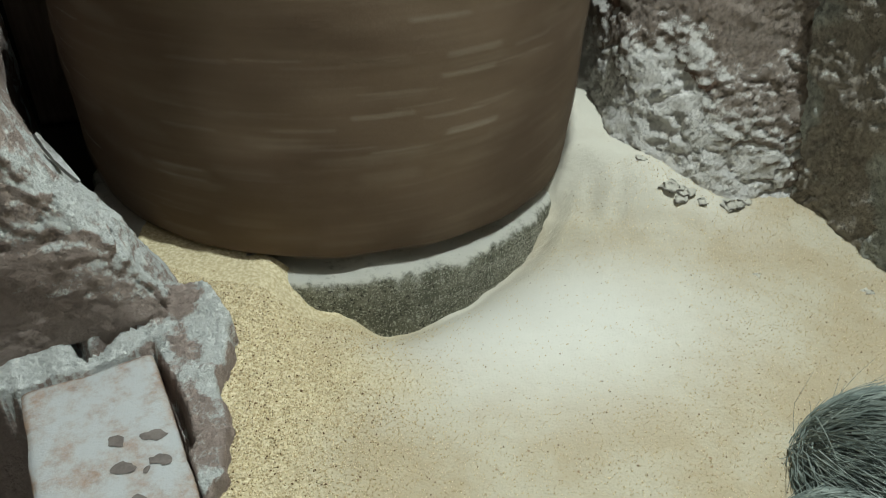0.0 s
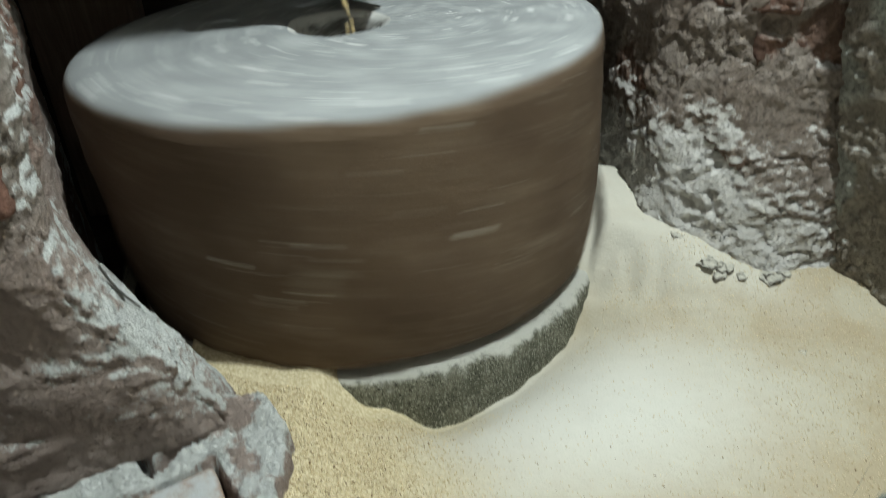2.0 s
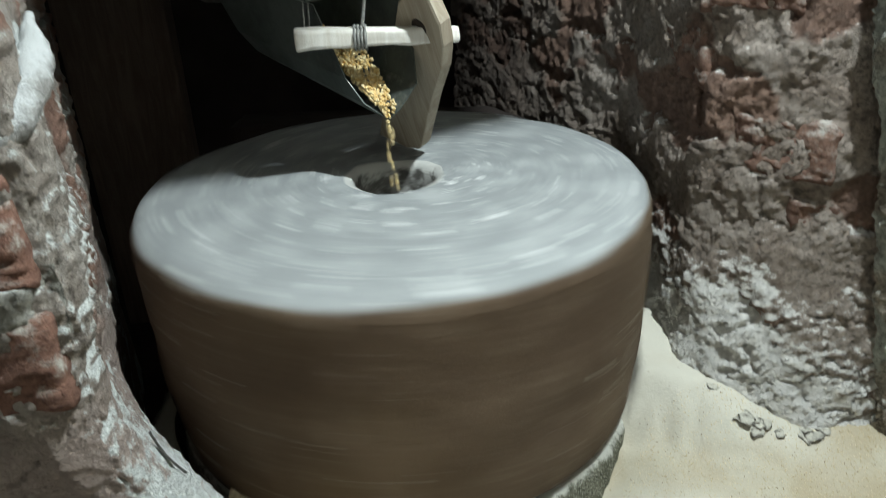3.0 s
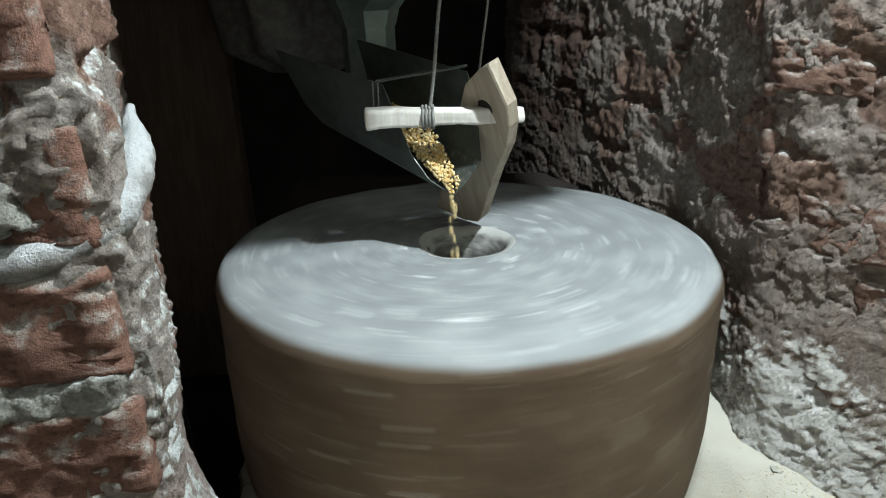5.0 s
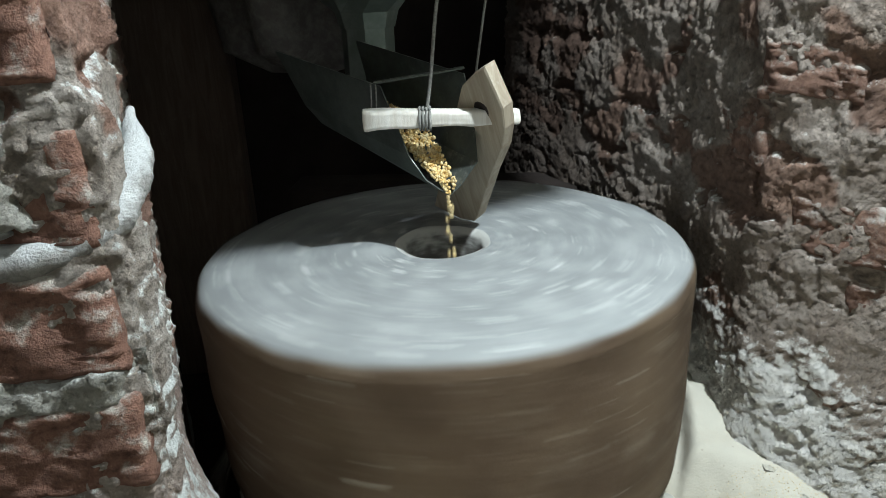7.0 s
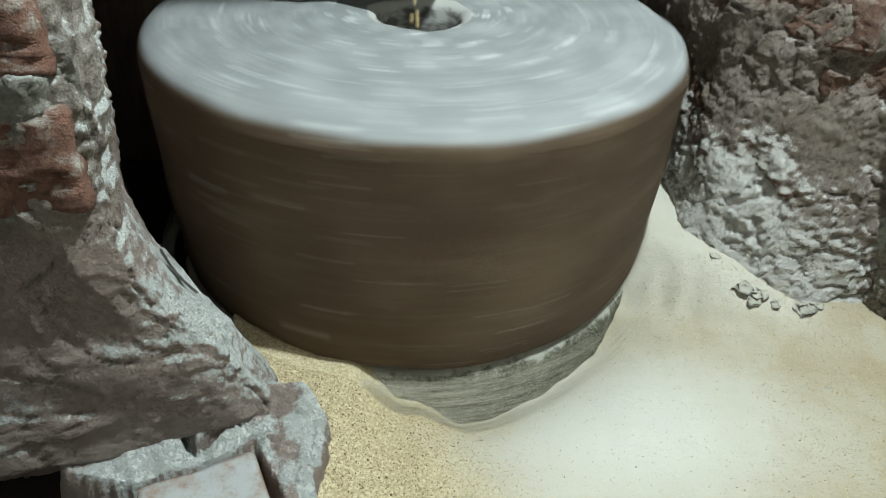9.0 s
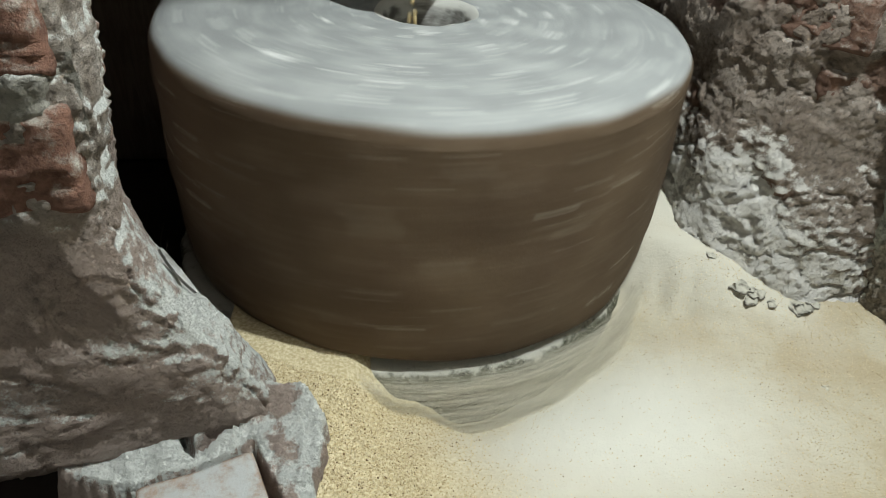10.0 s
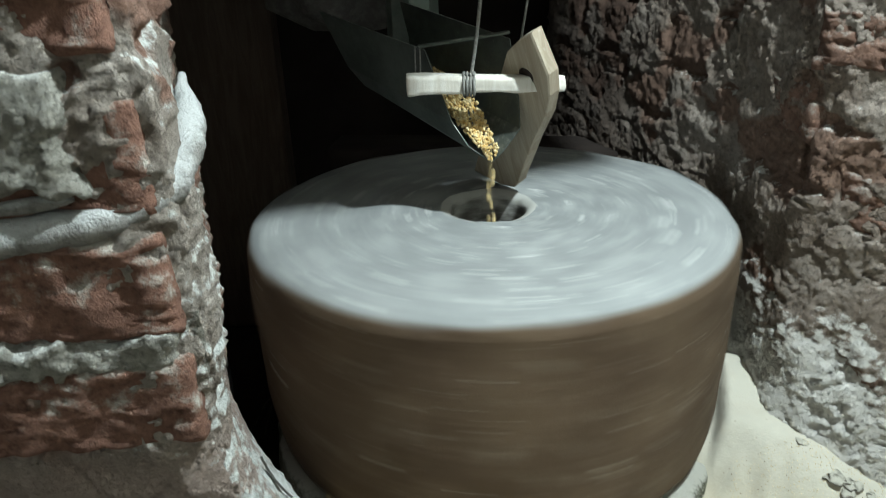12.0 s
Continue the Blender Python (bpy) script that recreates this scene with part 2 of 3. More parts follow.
M_GRIT = grit_material()
# Pale so the unseen walls and ceiling bounce fill light into the mill.
M_BOUNCE = plain_material("bounce_white", (0.46, 0.445, 0.42), (0.58, 0.565, 0.54), 3.0, 0.95, 0.004)
# Near-black colour standing in for shade behind and below the mill.
M_SHADE = plain_material("shade_black", (0.030, 0.023, 0.020), (0.05, 0.038, 0.033), 6.0, 0.95, 0.006)
M_RIDGE = dusted("cement_ridge", (0.27, 0.26, 0.245), (0.36, 0.35, 0.335), (0.56, 0.575, 0.575), 25.0, 160.0, threshold=(0.50, 0.80), relief=0.006)
M_CLOD = dusted("clod", (0.24, 0.22, 0.19), (0.34, 0.315, 0.28), (0.6, 0.58, 0.5), 60.0, 300.0, threshold=(0.50, 0.85))

# ---- structure ----
def along(line, u):
    """The point and outward normal at u metres along a plan line."""
    for (ax, ay), (bx, by) in zip(line, line[1:]):
        d = math.hypot(bx - ax, by - ay)
        if u <= d or (bx, by) == line[-1]:
            k = u / d
            return ax + k * (bx - ax), ay + k * (by - ay), (by - ay) / d, -(bx - ax) / d
        u -= d


def length(line):
    return sum(math.hypot(b[0] - a[0], b[1] - a[1]) for a, b in zip(line, line[1:]))


def steps_of(spans):
    out = []
    for a, b, step in spans:
        n = max(1, round((b - a) / step))
        out += [a + (b - a) * i / n for i in range(n)]
    return out + [spans[-1][1]]


def relief_wall(name, line, us, zs, material, relief, shift=None, soften=0.03):
    """A wall face whose surface is really rough. relief(u, z, p) gives depth outwards, coat and dust."""
    verts, faces, coats, dusts, shade_muds = [], [], [], [], []
    for z in zs:
        for u in us:
            a, b = along(line, max(u - soften, 0)), along(line, min(u + soften, length(line)))
            x, y, nx, ny = along(line, u)
            x, y = 0.5 * x + 0.25 * (a[0] + b[0]), 0.5 * y + 0.25 * (a[1] + b[1])
            nx, ny = a[2] + b[2], a[3] + b[3]
            s = math.hypot(nx, ny)
            h, coat, dust, *rest = relief(u, z, (x, y, z))
            shade_muds.append(rest[0] if rest else 0.0)
            sx, sy = shift(u, z) if shift else (0, 0)
            verts.append((x + sx + nx / s * h, y + sy + ny / s * h, z))
            coats.append(coat)
            dusts.append(dust)
    w = len(us)
    for j in range(len(zs) - 1):
        for i in range(w - 1):
            faces.append((j * w + i, j * w + i + 1, (j + 1) * w + i + 1, (j + 1) * w + i))
    me = bpy.data.meshes.new(name)
    me.from_pydata(verts, [], faces)
    for key, values in (("coat", coats), ("dust", dusts), ("shade_mud", shade_muds)):
        me.attributes.new(key, "FLOAT", "POINT").data.foreach_set("value", values)
    me.polygons.foreach_set("use_smooth", [True] * len(me.polygons))
    me.materials.append(material)
    return new(name, me)


def courses(u, z, pitch=0.085, run=0.225):
    """How far a place is from the nearest joint of the brickwork."""
    row = math.floor(z / pitch)
    a = abs((z / pitch) % 1 - 0.5)
    b = abs((u / run + 0.5 * (row % 2)) % 1 - 0.5)
    return min((0.5 - a) * pitch, (0.5 - b) * run)


def flakes(p, scale, lift):
    """Layers that have come off in scales, with steep broken edges."""
    v = Vector(p)
    v += 0.009 * noise.noise_vector(v * 55) + 0.004 * noise.noise_vector(v * 140)
    a = noise.fractal(v * scale, 0.9, 2.1, 5)
    b = noise.fractal(v * scale * 2.3 + Vector((7, 3, 1)), 0.9, 2.1, 4)
    return lift * (smooth(-0.03, 0.03, a) + 0.6 * smooth(-0.04, 0.04, b) + 0.5 * smooth(0.22, 0.27, a))


def crumbs(p):
    v = Vector(p)
    return 0.0015 * noise.fractal(v * 70, 0.6, 2.0, 4) + 0.0016 * abs(noise.noise(v * 170))


def crust(p, lift):
    """Beds of small crumbs that stand proud of smoother plaster, in drifting patches."""
    v = Vector(p)
    where = smooth(-0.10, 0.25, noise.fractal(v * 11 + Vector((3, 7, 1)), 0.9, 2.0, 4))
    grain = smooth(-0.05, 0.35, noise.noise(v * 85 + 0.5 * noise.noise_vector(v * 40))) + 0.6 * smooth(0.0, 0.4, noise.noise(v * 165))
    return lift * where * (0.45 + grain)


def plates(p, scale, lift, crack, width=0.07):
    """Broken plates of plaster, each at a height of its own, with cracks between some of them."""
    v = Vector(p)
    v += 0.16 / scale * noise.noise_vector(v * scale * 0.8) + 0.05 / scale * noise.noise_vector(v * scale * 3.1)
    far, spots = noise.voronoi(v * scale)
    high = noise.noise(spots[0] * 3.7)
    gap = smooth(width, 0.0, far[1] - far[0]) * smooth(-0.05, 0.25, noise.noise(v * scale * 0.45 + Vector((4, 9, 2))))
    return lift * high - crack * gap


def right_relief(u, z, p):
    warp = 0.012 * noise.noise(Vector(p) * 14)
    joint = courses(u + warp, z + 0.8 * warp)
    brick = smooth(0.004, 0.016, joint + 0.006 * noise.noise(Vector(p) * 60))
    cover = fbm((p[0], p[1], p[2] * 1.1), 8.5, 5) + 0.22 - 0.10 * smooth(0.24, 0.46, p[2])
    coat = smooth(-0.05, 0.05, cover)
    h = 0.009 * brick * (1 - coat) + coat * (0.010 + 0.003 * fbm(p, 20, 3))
    broken = smooth(-0.25, 0.2, noise.noise(Vector(p) * 6 + Vector((8, 2, 5))))
    h += crumbs(p) + flakes(p, 15, 0.0030) + 0.006 * fbm(p, 5, 3) + plates(p, 19, 0.0010, 0.0055, 0.05) + broken * plates(p, 64, 0.0010, 0.001) + crust(p, 0.0017) - 0.002
    h -= 0.004 * smooth(0.016, 0.0, abs(noise.noise(Vector(p) * 9 + Vector((5, 1, 2)))))
    low = smooth(0.24 + 0.07 * smooth(0.46, 0.38, p[0]), 0.02, z + 0.10 * noise.noise(Vector(p) * 9)) * smooth(0.68, 0.42, p[0])
    h += min(0.036, max(0.0, math.hypot(p[0], p[1]) - 0.340)) * smooth(0.28, -0.04, z) * smooth(0.62, 0.48, p[0])
    dust = 0.76 * low - 0.08 + (0.10 + 0.16 * low) * (noise.noise(Vector(p) * 6) + 0.7 * noise.noise(Vector(p) * 23))
    # Shade of the deep end painted dark brown, with a ragged drip-like edge.
    shade_mud = smooth(0.30, 0.14, p[0] + 0.05 * noise.noise(Vector((p[0] * 12, p[1] * 12, p[2] * 4))))
    return h - 0.015, coat, dust - 0.2 * shade_mud, shade_mud


RIGHT_LINE = [(0.10, 0.56), (0.235, 0.33), (0.322, 0.13), (0.350, -0.085), (0.428, -0.157), (0.565, -0.197)]
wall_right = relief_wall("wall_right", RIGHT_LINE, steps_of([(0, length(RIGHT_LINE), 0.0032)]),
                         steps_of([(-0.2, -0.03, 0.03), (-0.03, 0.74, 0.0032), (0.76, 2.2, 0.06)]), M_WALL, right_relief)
tagged(wall_right, "crumbling brick and plaster wall dusted with flour", "wall", kind="structure")


def side_relief(u, z, p):
    h = crumbs(p) * 1.6 + flakes(p, 30, 0.0026) + crust(p, 0.0042) + 0.5 * crust((p[0] + 3, p[1], p[2]), 0.004) + 0.008 * fbm(p, 8, 3)
    return h, smooth(-0.1, 0.1, fbm(p, 9, 3)), 0.06


def side_shift(u, z):
    """The corner of the plaster leans over the brickwork."""
    k = min(max(z, 0.0), 0.5) * smooth(0.32, 0.02, u)
    return -0.19 * k, 0.035 * k


SIDE_LINE = [(0.558, -0.195), (0.600, -0.40), (0.80, -1.0), (0.90, -2.2)]
wall_side = relief_wall("wall_side", SIDE_LINE, steps_of([(0, 0.4, 0.0035), (0.4, length(SIDE_LINE), 0.08)]),
                        steps_of([(-0.2, -0.03, 0.03), (-0.03, 0.62, 0.0035), (0.62, 2.2, 0.08)]), M_DARK_WALL, side_relief, side_shift)
tagged(wall_side, "dark rough plastered wall with a greenish tinge", "wall", kind="structure")

PIER_LINE = [(-1.3, -0.62), (-0.60, -0.50), (-0.214, -0.440), (-0.338, -0.15), (-0.58, 0.40)]
CORNER_U = length(PIER_LINE[:3])


def pier_relief(u, z, p):
    warp = 0.012 * noise.noise(Vector(p) * 13)
    joint = courses(u - CORNER_U + 0.05 + warp, z + 0.03 + warp)
    brick = smooth(0.003, 0.018, joint + 0.006 * noise.noise(Vector(p) * 60))
    mud = smooth(0.33, 0.22, z + 0.06 * noise.noise(Vector(p) * 8))
    coat = max(mud, smooth(-0.22, -0.08, fbm(p, 9, 4)))
    h = 0.012 * brick * (1 - coat) + 0.010 * coat + (1 - 0.6 * mud) * crumbs(p) + (1 - 0.45 * mud) * (flakes(p, 15, 0.0028) + crust(p, 0.0036)) + mud * plates(p, 14, 0.0, 0.0045, 0.03) + 0.007 * fbm(p, 7, 3)
    v = Vector(p) + 0.02 * noise.noise_vector(Vector(p) * 25)
    h -= 0.004 * smooth(0.05, 0.0, abs(noise.noise(v * 15 + Vector((1, 4, 9))))) * mud * smooth(0.0, 0.2, noise.noise(v * 5))
    dust = -0.03 - 0.07 * mud + 0.10 * smooth(CORNER_U - 0.04, CORNER_U + 0.01, u) * smooth(CORNER_U + 0.16, CORNER_U + 0.05, u) + 0.10 * noise.noise(Vector(p) * 7)
    v = Vector((p[0] * 11, p[1] * 11, p[2] * 17))
    dust += 0.34 * smooth(-0.15, 0.45, noise.noise(v) + 0.5 * noise.noise(v * 2.7)) * smooth(0.18, 0.03, z) + 0.13 * mud
    dust += 0.16 * smooth(0.1, 0.3, noise.noise(v * 1.7 + Vector((3, 3, 3)))) * smooth(0.5, 0.3, z)
    sweep = math.exp(-(((u - CORNER_U - 0.115) / 0.085) ** 2) - ((z - 0.495) / 0.048) ** 2) if u > CORNER_U else math.exp(-(((u - CORNER_U - 0.115) / 0.055) ** 2) - ((z - 0.495) / 0.048) ** 2)
    h = h * (1 - 0.7 * min(1.0, 1.4 * sweep)) + 0.016 * sweep
    h -= 0.20 * smooth(0.020, 0.002, z + 0.025 * noise.noise(Vector(p) * 16)) * smooth(CORNER_U - 0.06, CORNER_U - 0.10, u)
    return h - 0.004, coat, dust + 0.42 * smooth(0.35, 0.8, sweep), mud


def pier_shift(u, z):
    """The foot of the pier swells out towards the stone."""
    k = smooth(0.27, 0.0, z) * smooth(CORNER_U - 0.22, CORNER_U - 0.01, u) * smooth(CORNER_U + 0.26, CORNER_U + 0.02, u)
    return 0.10 * k, 0.040 * k


pier = relief_wall("wall_pier", PIER_LINE, steps_of([(0, CORNER_U - 0.35, 0.05), (CORNER_U - 0.36, CORNER_U + 0.34, 0.0032), (CORNER_U + 0.34, length(PIER_LINE), 0.03)]),
                   steps_of([(-0.3, -0.05, 0.02), (-0.05, 0.70, 0.0032), (0.70, 2.2, 0.06)]), M_PIER, pier_relief, pier_shift)
tagged(pier, "old brick pier with a swollen mud foot dusted white", "pier", kind="structure")


def slab(name, size, place, material, label, category="wall"):
    bm = bmesh.new()
    box(bm, size, Matrix.Translation(place))
    return tagged(part(name, bm, material, shade=False), label, category, kind="structure")


slab("wall_back", (3.4, 0.1, 2.6), (-0.3, 0.95, 1.1), M_SHADE, "back wall coloured near-black for the deep shade behind the millstone")
slab("wall_left", (0.1, 3.8, 2.6), (-1.45, -0.8, 1.1), M_BOUNCE, "plain pale unseen wall behind the pier that bounces fill light")
slab("wall_rear", (2.6, 0.1, 2.6), (-0.2, -2.4, 1.1), M_BOUNCE, "plain pale unseen wall of the mill room that bounces fill light")
slab("ceiling", (3.4, 3.8, 0.1), (-0.3, -0.8, 2.25), M_BOUNCE, "plain pale unseen ceiling that bounces fill light", "ceiling")
slab("floor", (3.4, 3.8, 0.1), (-0.3, -0.8, -0.26), M_SHADE, "floor under the flour, coloured near-black for the shaded gap", "floor")

# ---- flour ----
PIT = [(-125, 0.012), (-103, 0.008), (-90, -0.044), (-78, -0.084), (-64, -0.074), (-52, -0.060), (-41, -0.050), (-33, -0.026), (-20, 0.010), (0, 0.034)]


def pit(angle):
    if angle <= PIT[0][0] or angle >= PIT[-1][0]:
        return 0.012
    for (a, p), (b, q) in zip(PIT, PIT[1:]):
        if a <= angle <= b:
            return p + (q - p) * smooth(a, b, angle)


def to_wall(x, y):
    best = 1.0
    for (ax, ay), (bx, by) in zip(RIGHT_LINE[2:], RIGHT_LINE[3:]):
        k = min(1.0, max(0.0, ((x - ax) * (bx - ax) + (y - ay) * (by - ay)) / ((bx - ax) ** 2 + (by - ay) ** 2)))
        best = min(best, math.hypot(x - ax - k * (bx - ax), y - ay - k * (by - ay)))
    return best


def flour_height(x, y):
    r, a = math.hypot(x, y), math.degrees(math.atan2(y, x))
    level = 0.004 + 0.010 * noise.noise(Vector((x * 5, y * 5, 3))) + 0.0025 * fbm((x, y, 0), 22, 3)
    away = max(0.0, r - 0.320)
    k = math.exp(-((away / 0.085) ** 1.2))
    bank = (0.012 + 0.032 * smooth(0.47, 0.37, x)) * smooth(0.120, 0.035, to_wall(x, y) + 0.012 * noise.noise(Vector((x * 40, y * 40, 6))))
    return level * (1 - k) + pit(a) * k + bank * smooth(0.300, 0.316, r)


def meal_share(x, y):
    return smooth(0.10, -0.06, x - 0.25 * (y + 0.5) + 0.05 * noise.noise(Vector((x * 12, y * 12, 1))))


def meal_height(x, y):
    g = meal_share(x, y)
    return flour_height(x, y) + 0.0016 * g * noise.noise(Vector((x * 110, y * 110, 5))) + 0.004 * g * fbm((x, y, 4), 24, 3)


def build_flour():
    xs, ys = steps_of([(-0.36, 0.80, 0.005)]), steps_of([(-1.5, -0.75, 0.02), (-0.75, 0.30, 0.005)])
    verts, faces, fresh, coarse = [], [], [], []
    for y in ys:
        for x in xs:
            z, g = meal_height(x, y), meal_share(x, y)
            c = math.hypot((x - 0.21) / 0.17, (y + 0.37) / 0.12)
            # First term: fresh flour by the pit; second: light painted on the bank.
            f = max(smooth(1.7, 0.2, c) * (1 - 0.8 * g), 0.6 * smooth(0.15, 0.05, to_wall(x, y) + 0.03 * noise.noise(Vector((x * 15, y * 15, 8)))) * smooth(0.54, 0.42, x))
            verts.append((x, y, z))
            fresh.append(f)
            coarse.append(g)
    w = len(xs)
    for j in range(len(ys) - 1):
        for i in range(w - 1):
            cx, cy = verts[j * w + i][:2]
            if math.hypot(cx, cy) > 0.288 and not (cx < -0.20 and cy > -0.30) and not (cx < -0.092 and cy < -0.40):
                faces.append((j * w + i, j * w + i + 1, (j + 1) * w + i + 1, (j + 1) * w + i))
    me = bpy.data.meshes.new("flour_heap")
    me.from_pydata(verts, [], faces)
    for key, values in (("fresh", fresh), ("coarse", coarse)):
        me.attributes.new(key, "FLOAT", "POINT").data.foreach_set("value", values)
    me.polygons.foreach_set("use_smooth", [True] * len(me.polygons))
    me.materials.append(M_FLOUR)
    return tagged(new("flour_heap", me), "cream-coloured heap of coarse fresh flour round the millstone", "flour", kind="stuff")


build_flour()


def build_grit():
    """Coarse meal and bran lying loose on the flour."""
    rnd = random.Random(17)
    verts, faces = [], []
    while len(verts) < 36000 * 6:
        x, y = rnd.uniform(-0.16, 0.62), rnd.uniform(-0.68, -0.15)
        left = smooth(0.14, -0.06, x - 0.25 * (y + 0.5))
        clean = smooth(0.7, 1.5, math.hypot((x - 0.21) / 0.17, (y + 0.37) / 0.12))
        if math.hypot(x, y) < 0.335 or (x < -0.085 and y < -0.39) or rnd.random() > (0.26 + left) * (0.15 + 0.85 * clean):
            continue
        s = rnd.uniform(0.0005, 0.0011) * (1 + 0.8 * left * rnd.random())
        z = meal_height(x, y) + 0.3 * s
        m = Euler([rnd.uniform(0, 6.3) for _ in range(3)]).to_matrix()
        b = len(verts)
        for d in ((1, 0, 0), (-1, 0, 0), (0, 0.8, 0), (0, -0.8, 0), (0, 0, 0.6), (0, 0, -0.6)):
            q = m @ (Vector(d) * s)
            verts.append((x + q.x, y + q.y, z + q.z))
        faces += [(b + i, b + j, b + k) for i, j, k in ((0, 2, 4), (2, 1, 4), (1, 3, 4), (3, 0, 4), (2, 0, 5), (1, 2, 5), (3, 1, 5), (0, 3, 5))]
    me = bpy.data.meshes.new("coarse_meal")
    me.from_pydata(verts, [], faces)
    me.materials.append(M_GRIT)
    tagged(new("coarse_meal", me), "coarse bits of meal and bran on the flour", "meal", kind="stuff")


build_grit()

# ---- the mill ----
PERIOD = 0.459


def build_bed():
    ob = thing("bed_stone", "grey-green fixed lower millstone half buried in flour", "millstone")
    bm = bmesh.new()
    rough = lambda p, a: p + 0.004 * noise.noise_vector(p * 30) + 0.002 * noise.noise_vector(p * 90)
    prof = [(0.0, -0.008), (0.293, -0.007), (0.301, -0.0075), (0.3060, -0.0095), (0.3095, -0.013), (0.3115, -0.020)] + [(0.3125 + 0.014 * k / 10, -0.026 - 0.018 * k) for k in range(1, 11)]
    revolve(bm, prof[::-1], 220, rough)
    part("body", bm, M_BED, ob)
    return ob


def build_runner():
    ob = thing("millstone", "spinning upper millstone, flour-caked top and dark brown sides", "millstone")
    bm = bmesh.new()

    def rough(p, a):
        p = Vector((p.x * 1.01, p.y * 1.01, p.z))
        n = 0.0035 * noise.noise_vector(p * 16) + 0.0018 * noise.noise_vector(p * 50)
        return p + n

    side = [(0.049, 0.004), (0.294, 0.004), (0.2985, 0.008), (0.3005, 0.016), (0.3025, 0.030), (0.3045, 0.046), (0.3062, 0.066), (0.3076, 0.090), (0.3088, 0.120)] + [(0.3092 + 0.0008 * k / 8, 0.120 + 0.146 * k / 8) for k in range(1, 9)]
    top = [(0.310, 0.266), (0.3088, 0.274), (0.3055, 0.2805), (0.300, 0.285), (0.290, 0.288), (0.28, 0.2895)] + [(0.28 - 0.022 * k, 0.2895 + 0.001 * math.sin(k)) for k in range(1, 10)] + [(0.062, 0.289)]
    eye = [(0.062, 0.289), (0.054, 0.286), (0.050, 0.278), (0.049, 0.24), (0.049, 0.10), (0.049, 0.004)]
    revolve(bm, side, 240, rough)
    part("body", bm, M_STONE, ob)
    bm = bmesh.new()
    revolve(bm, top, 240, rough)
    part("flour_crust", bm, M_STONE, ob, "pale grey crust of flour")
    bm = bmesh.new()
    revolve(bm, eye, 96, rough)
    part("eye", bm, M_EYE, ob, "feed hole with floury rough sides")
    return ob


bed = build_bed()
runner = build_runner()

# ---- the feed ----
def build_chute():
    ob = thing("feed_chute", "galvanised sheet-metal feed chute full of cracked maize", "chute")
    front = [(-0.082, 0.492), (-0.066, 0.45), (-0.050, 0.41), (-0.030, 0.381), (-0.002, 0.360), (0.012, 0.373), (0.033, 0.400), (0.030, 0.45), (0.020, 0.503)]
    bm = bmesh.new()
    rings = []
    for k in range(7):
        s = 0.72 * k / 6
        ring = []
        for i, (x, z) in enumerate(front):
            high = smooth(0.36, 0.5, z)
            y = -0.012 + 0.30 * s + (1 - s) * 0.035 * high
            ring.append(bm.verts.new((x * (1 + 0.15 * s) - 0.21 * s, y - 0.05 * s, 0.43 + (z - 0.43) * (1 - 0.1 * s) + 0.05 * s)))
        rings.append(ring)
    for lo, hi in zip(rings, rings[1:]):
        for i in range(len(front) - 1):
            bm.faces.new((lo[i], lo[i + 1], hi[i + 1], hi[i]))
    trough = part("trough", bm, M_METAL, ob, shade=False)
    mod = trough.modifiers.new("thickness", "SOLIDIFY")
    mod.thickness = 0.0016
    bm = bmesh.new()
    box(bm, (0.112, 0.014, 0.002), pose(-0.035, 0.025, 0.503, 0, -7, 4))
    part("cross_strap", bm, M_METAL, ob, shade=False)
    return ob


def grain_mesh(seed):
    bm = bmesh.new()
    bmesh.ops.create_icosphere(bm, subdivisions=1, radius=1.0)
    for v in bm.verts:
        v.co += 0.28 * noise.noise_vector(v.co * 1.3 + Vector((seed, 2 * seed, 0)))
        v.co.z *= 0.6
    me = bpy.data.meshes.new("grain")
    bm.to_mesh(me)
    bm.free()
    me.polygons.foreach_set("use_smooth", [True] * len(me.polygons))
    me.materials.append(M_GRAIN)
    return me


def scatter(name, spots, material, seed=3):
    """Many small lumps joined into one mesh; spots give place and size."""
    rnd = random.Random(seed)
    kinds = [grain_mesh(i) for i in range(5)]
    verts, faces = [], []
    for p, size in spots:
        me = kinds[rnd.randrange(5)]
        m = Matrix.Translation(p) @ Euler([rnd.uniform(0, 6.3) for _ in range(3)]).to_matrix().to_4x4() @ Matrix.Scale(size, 4)
        base = len(verts)
        verts += [m @ v.co for v in me.vertices]
        faces += [[base + i for i in f.vertices] for f in me.polygons]
    me = bpy.data.meshes.new(name)
    me.from_pydata([tuple(v) for v in verts], [], faces)
    me.polygons.foreach_set("use_smooth", [True] * len(me.polygons))
    me.materials.append(material)
    return new(name, me)


def build_grain():
    rnd = random.Random(11)
    spots = []
    for _ in range(2600):
        s = rnd.random() ** 0.7
        half = 0.009 + 0.018 * min(s * 2.5, 1)
        u = rnd.uniform(-1, 1)
        x = -0.001 - 0.011 * min(s * 3, 1) - 0.11 * s + half * u
        y = -0.014 + 0.15 * s
        z = 0.366 + 0.062 * min(s * 2.6, 1) ** 0.9 + 0.02 * s + 0.006 * abs(u) + rnd.uniform(-0.006, 0.003)
        spots.append(((x, y, z), rnd.uniform(0.0019, 0.0034)))
    return tagged(scatter("maize_heap", spots, M_GRAIN), "golden cracked maize sliding down the chute", "grain", kind="stuff")


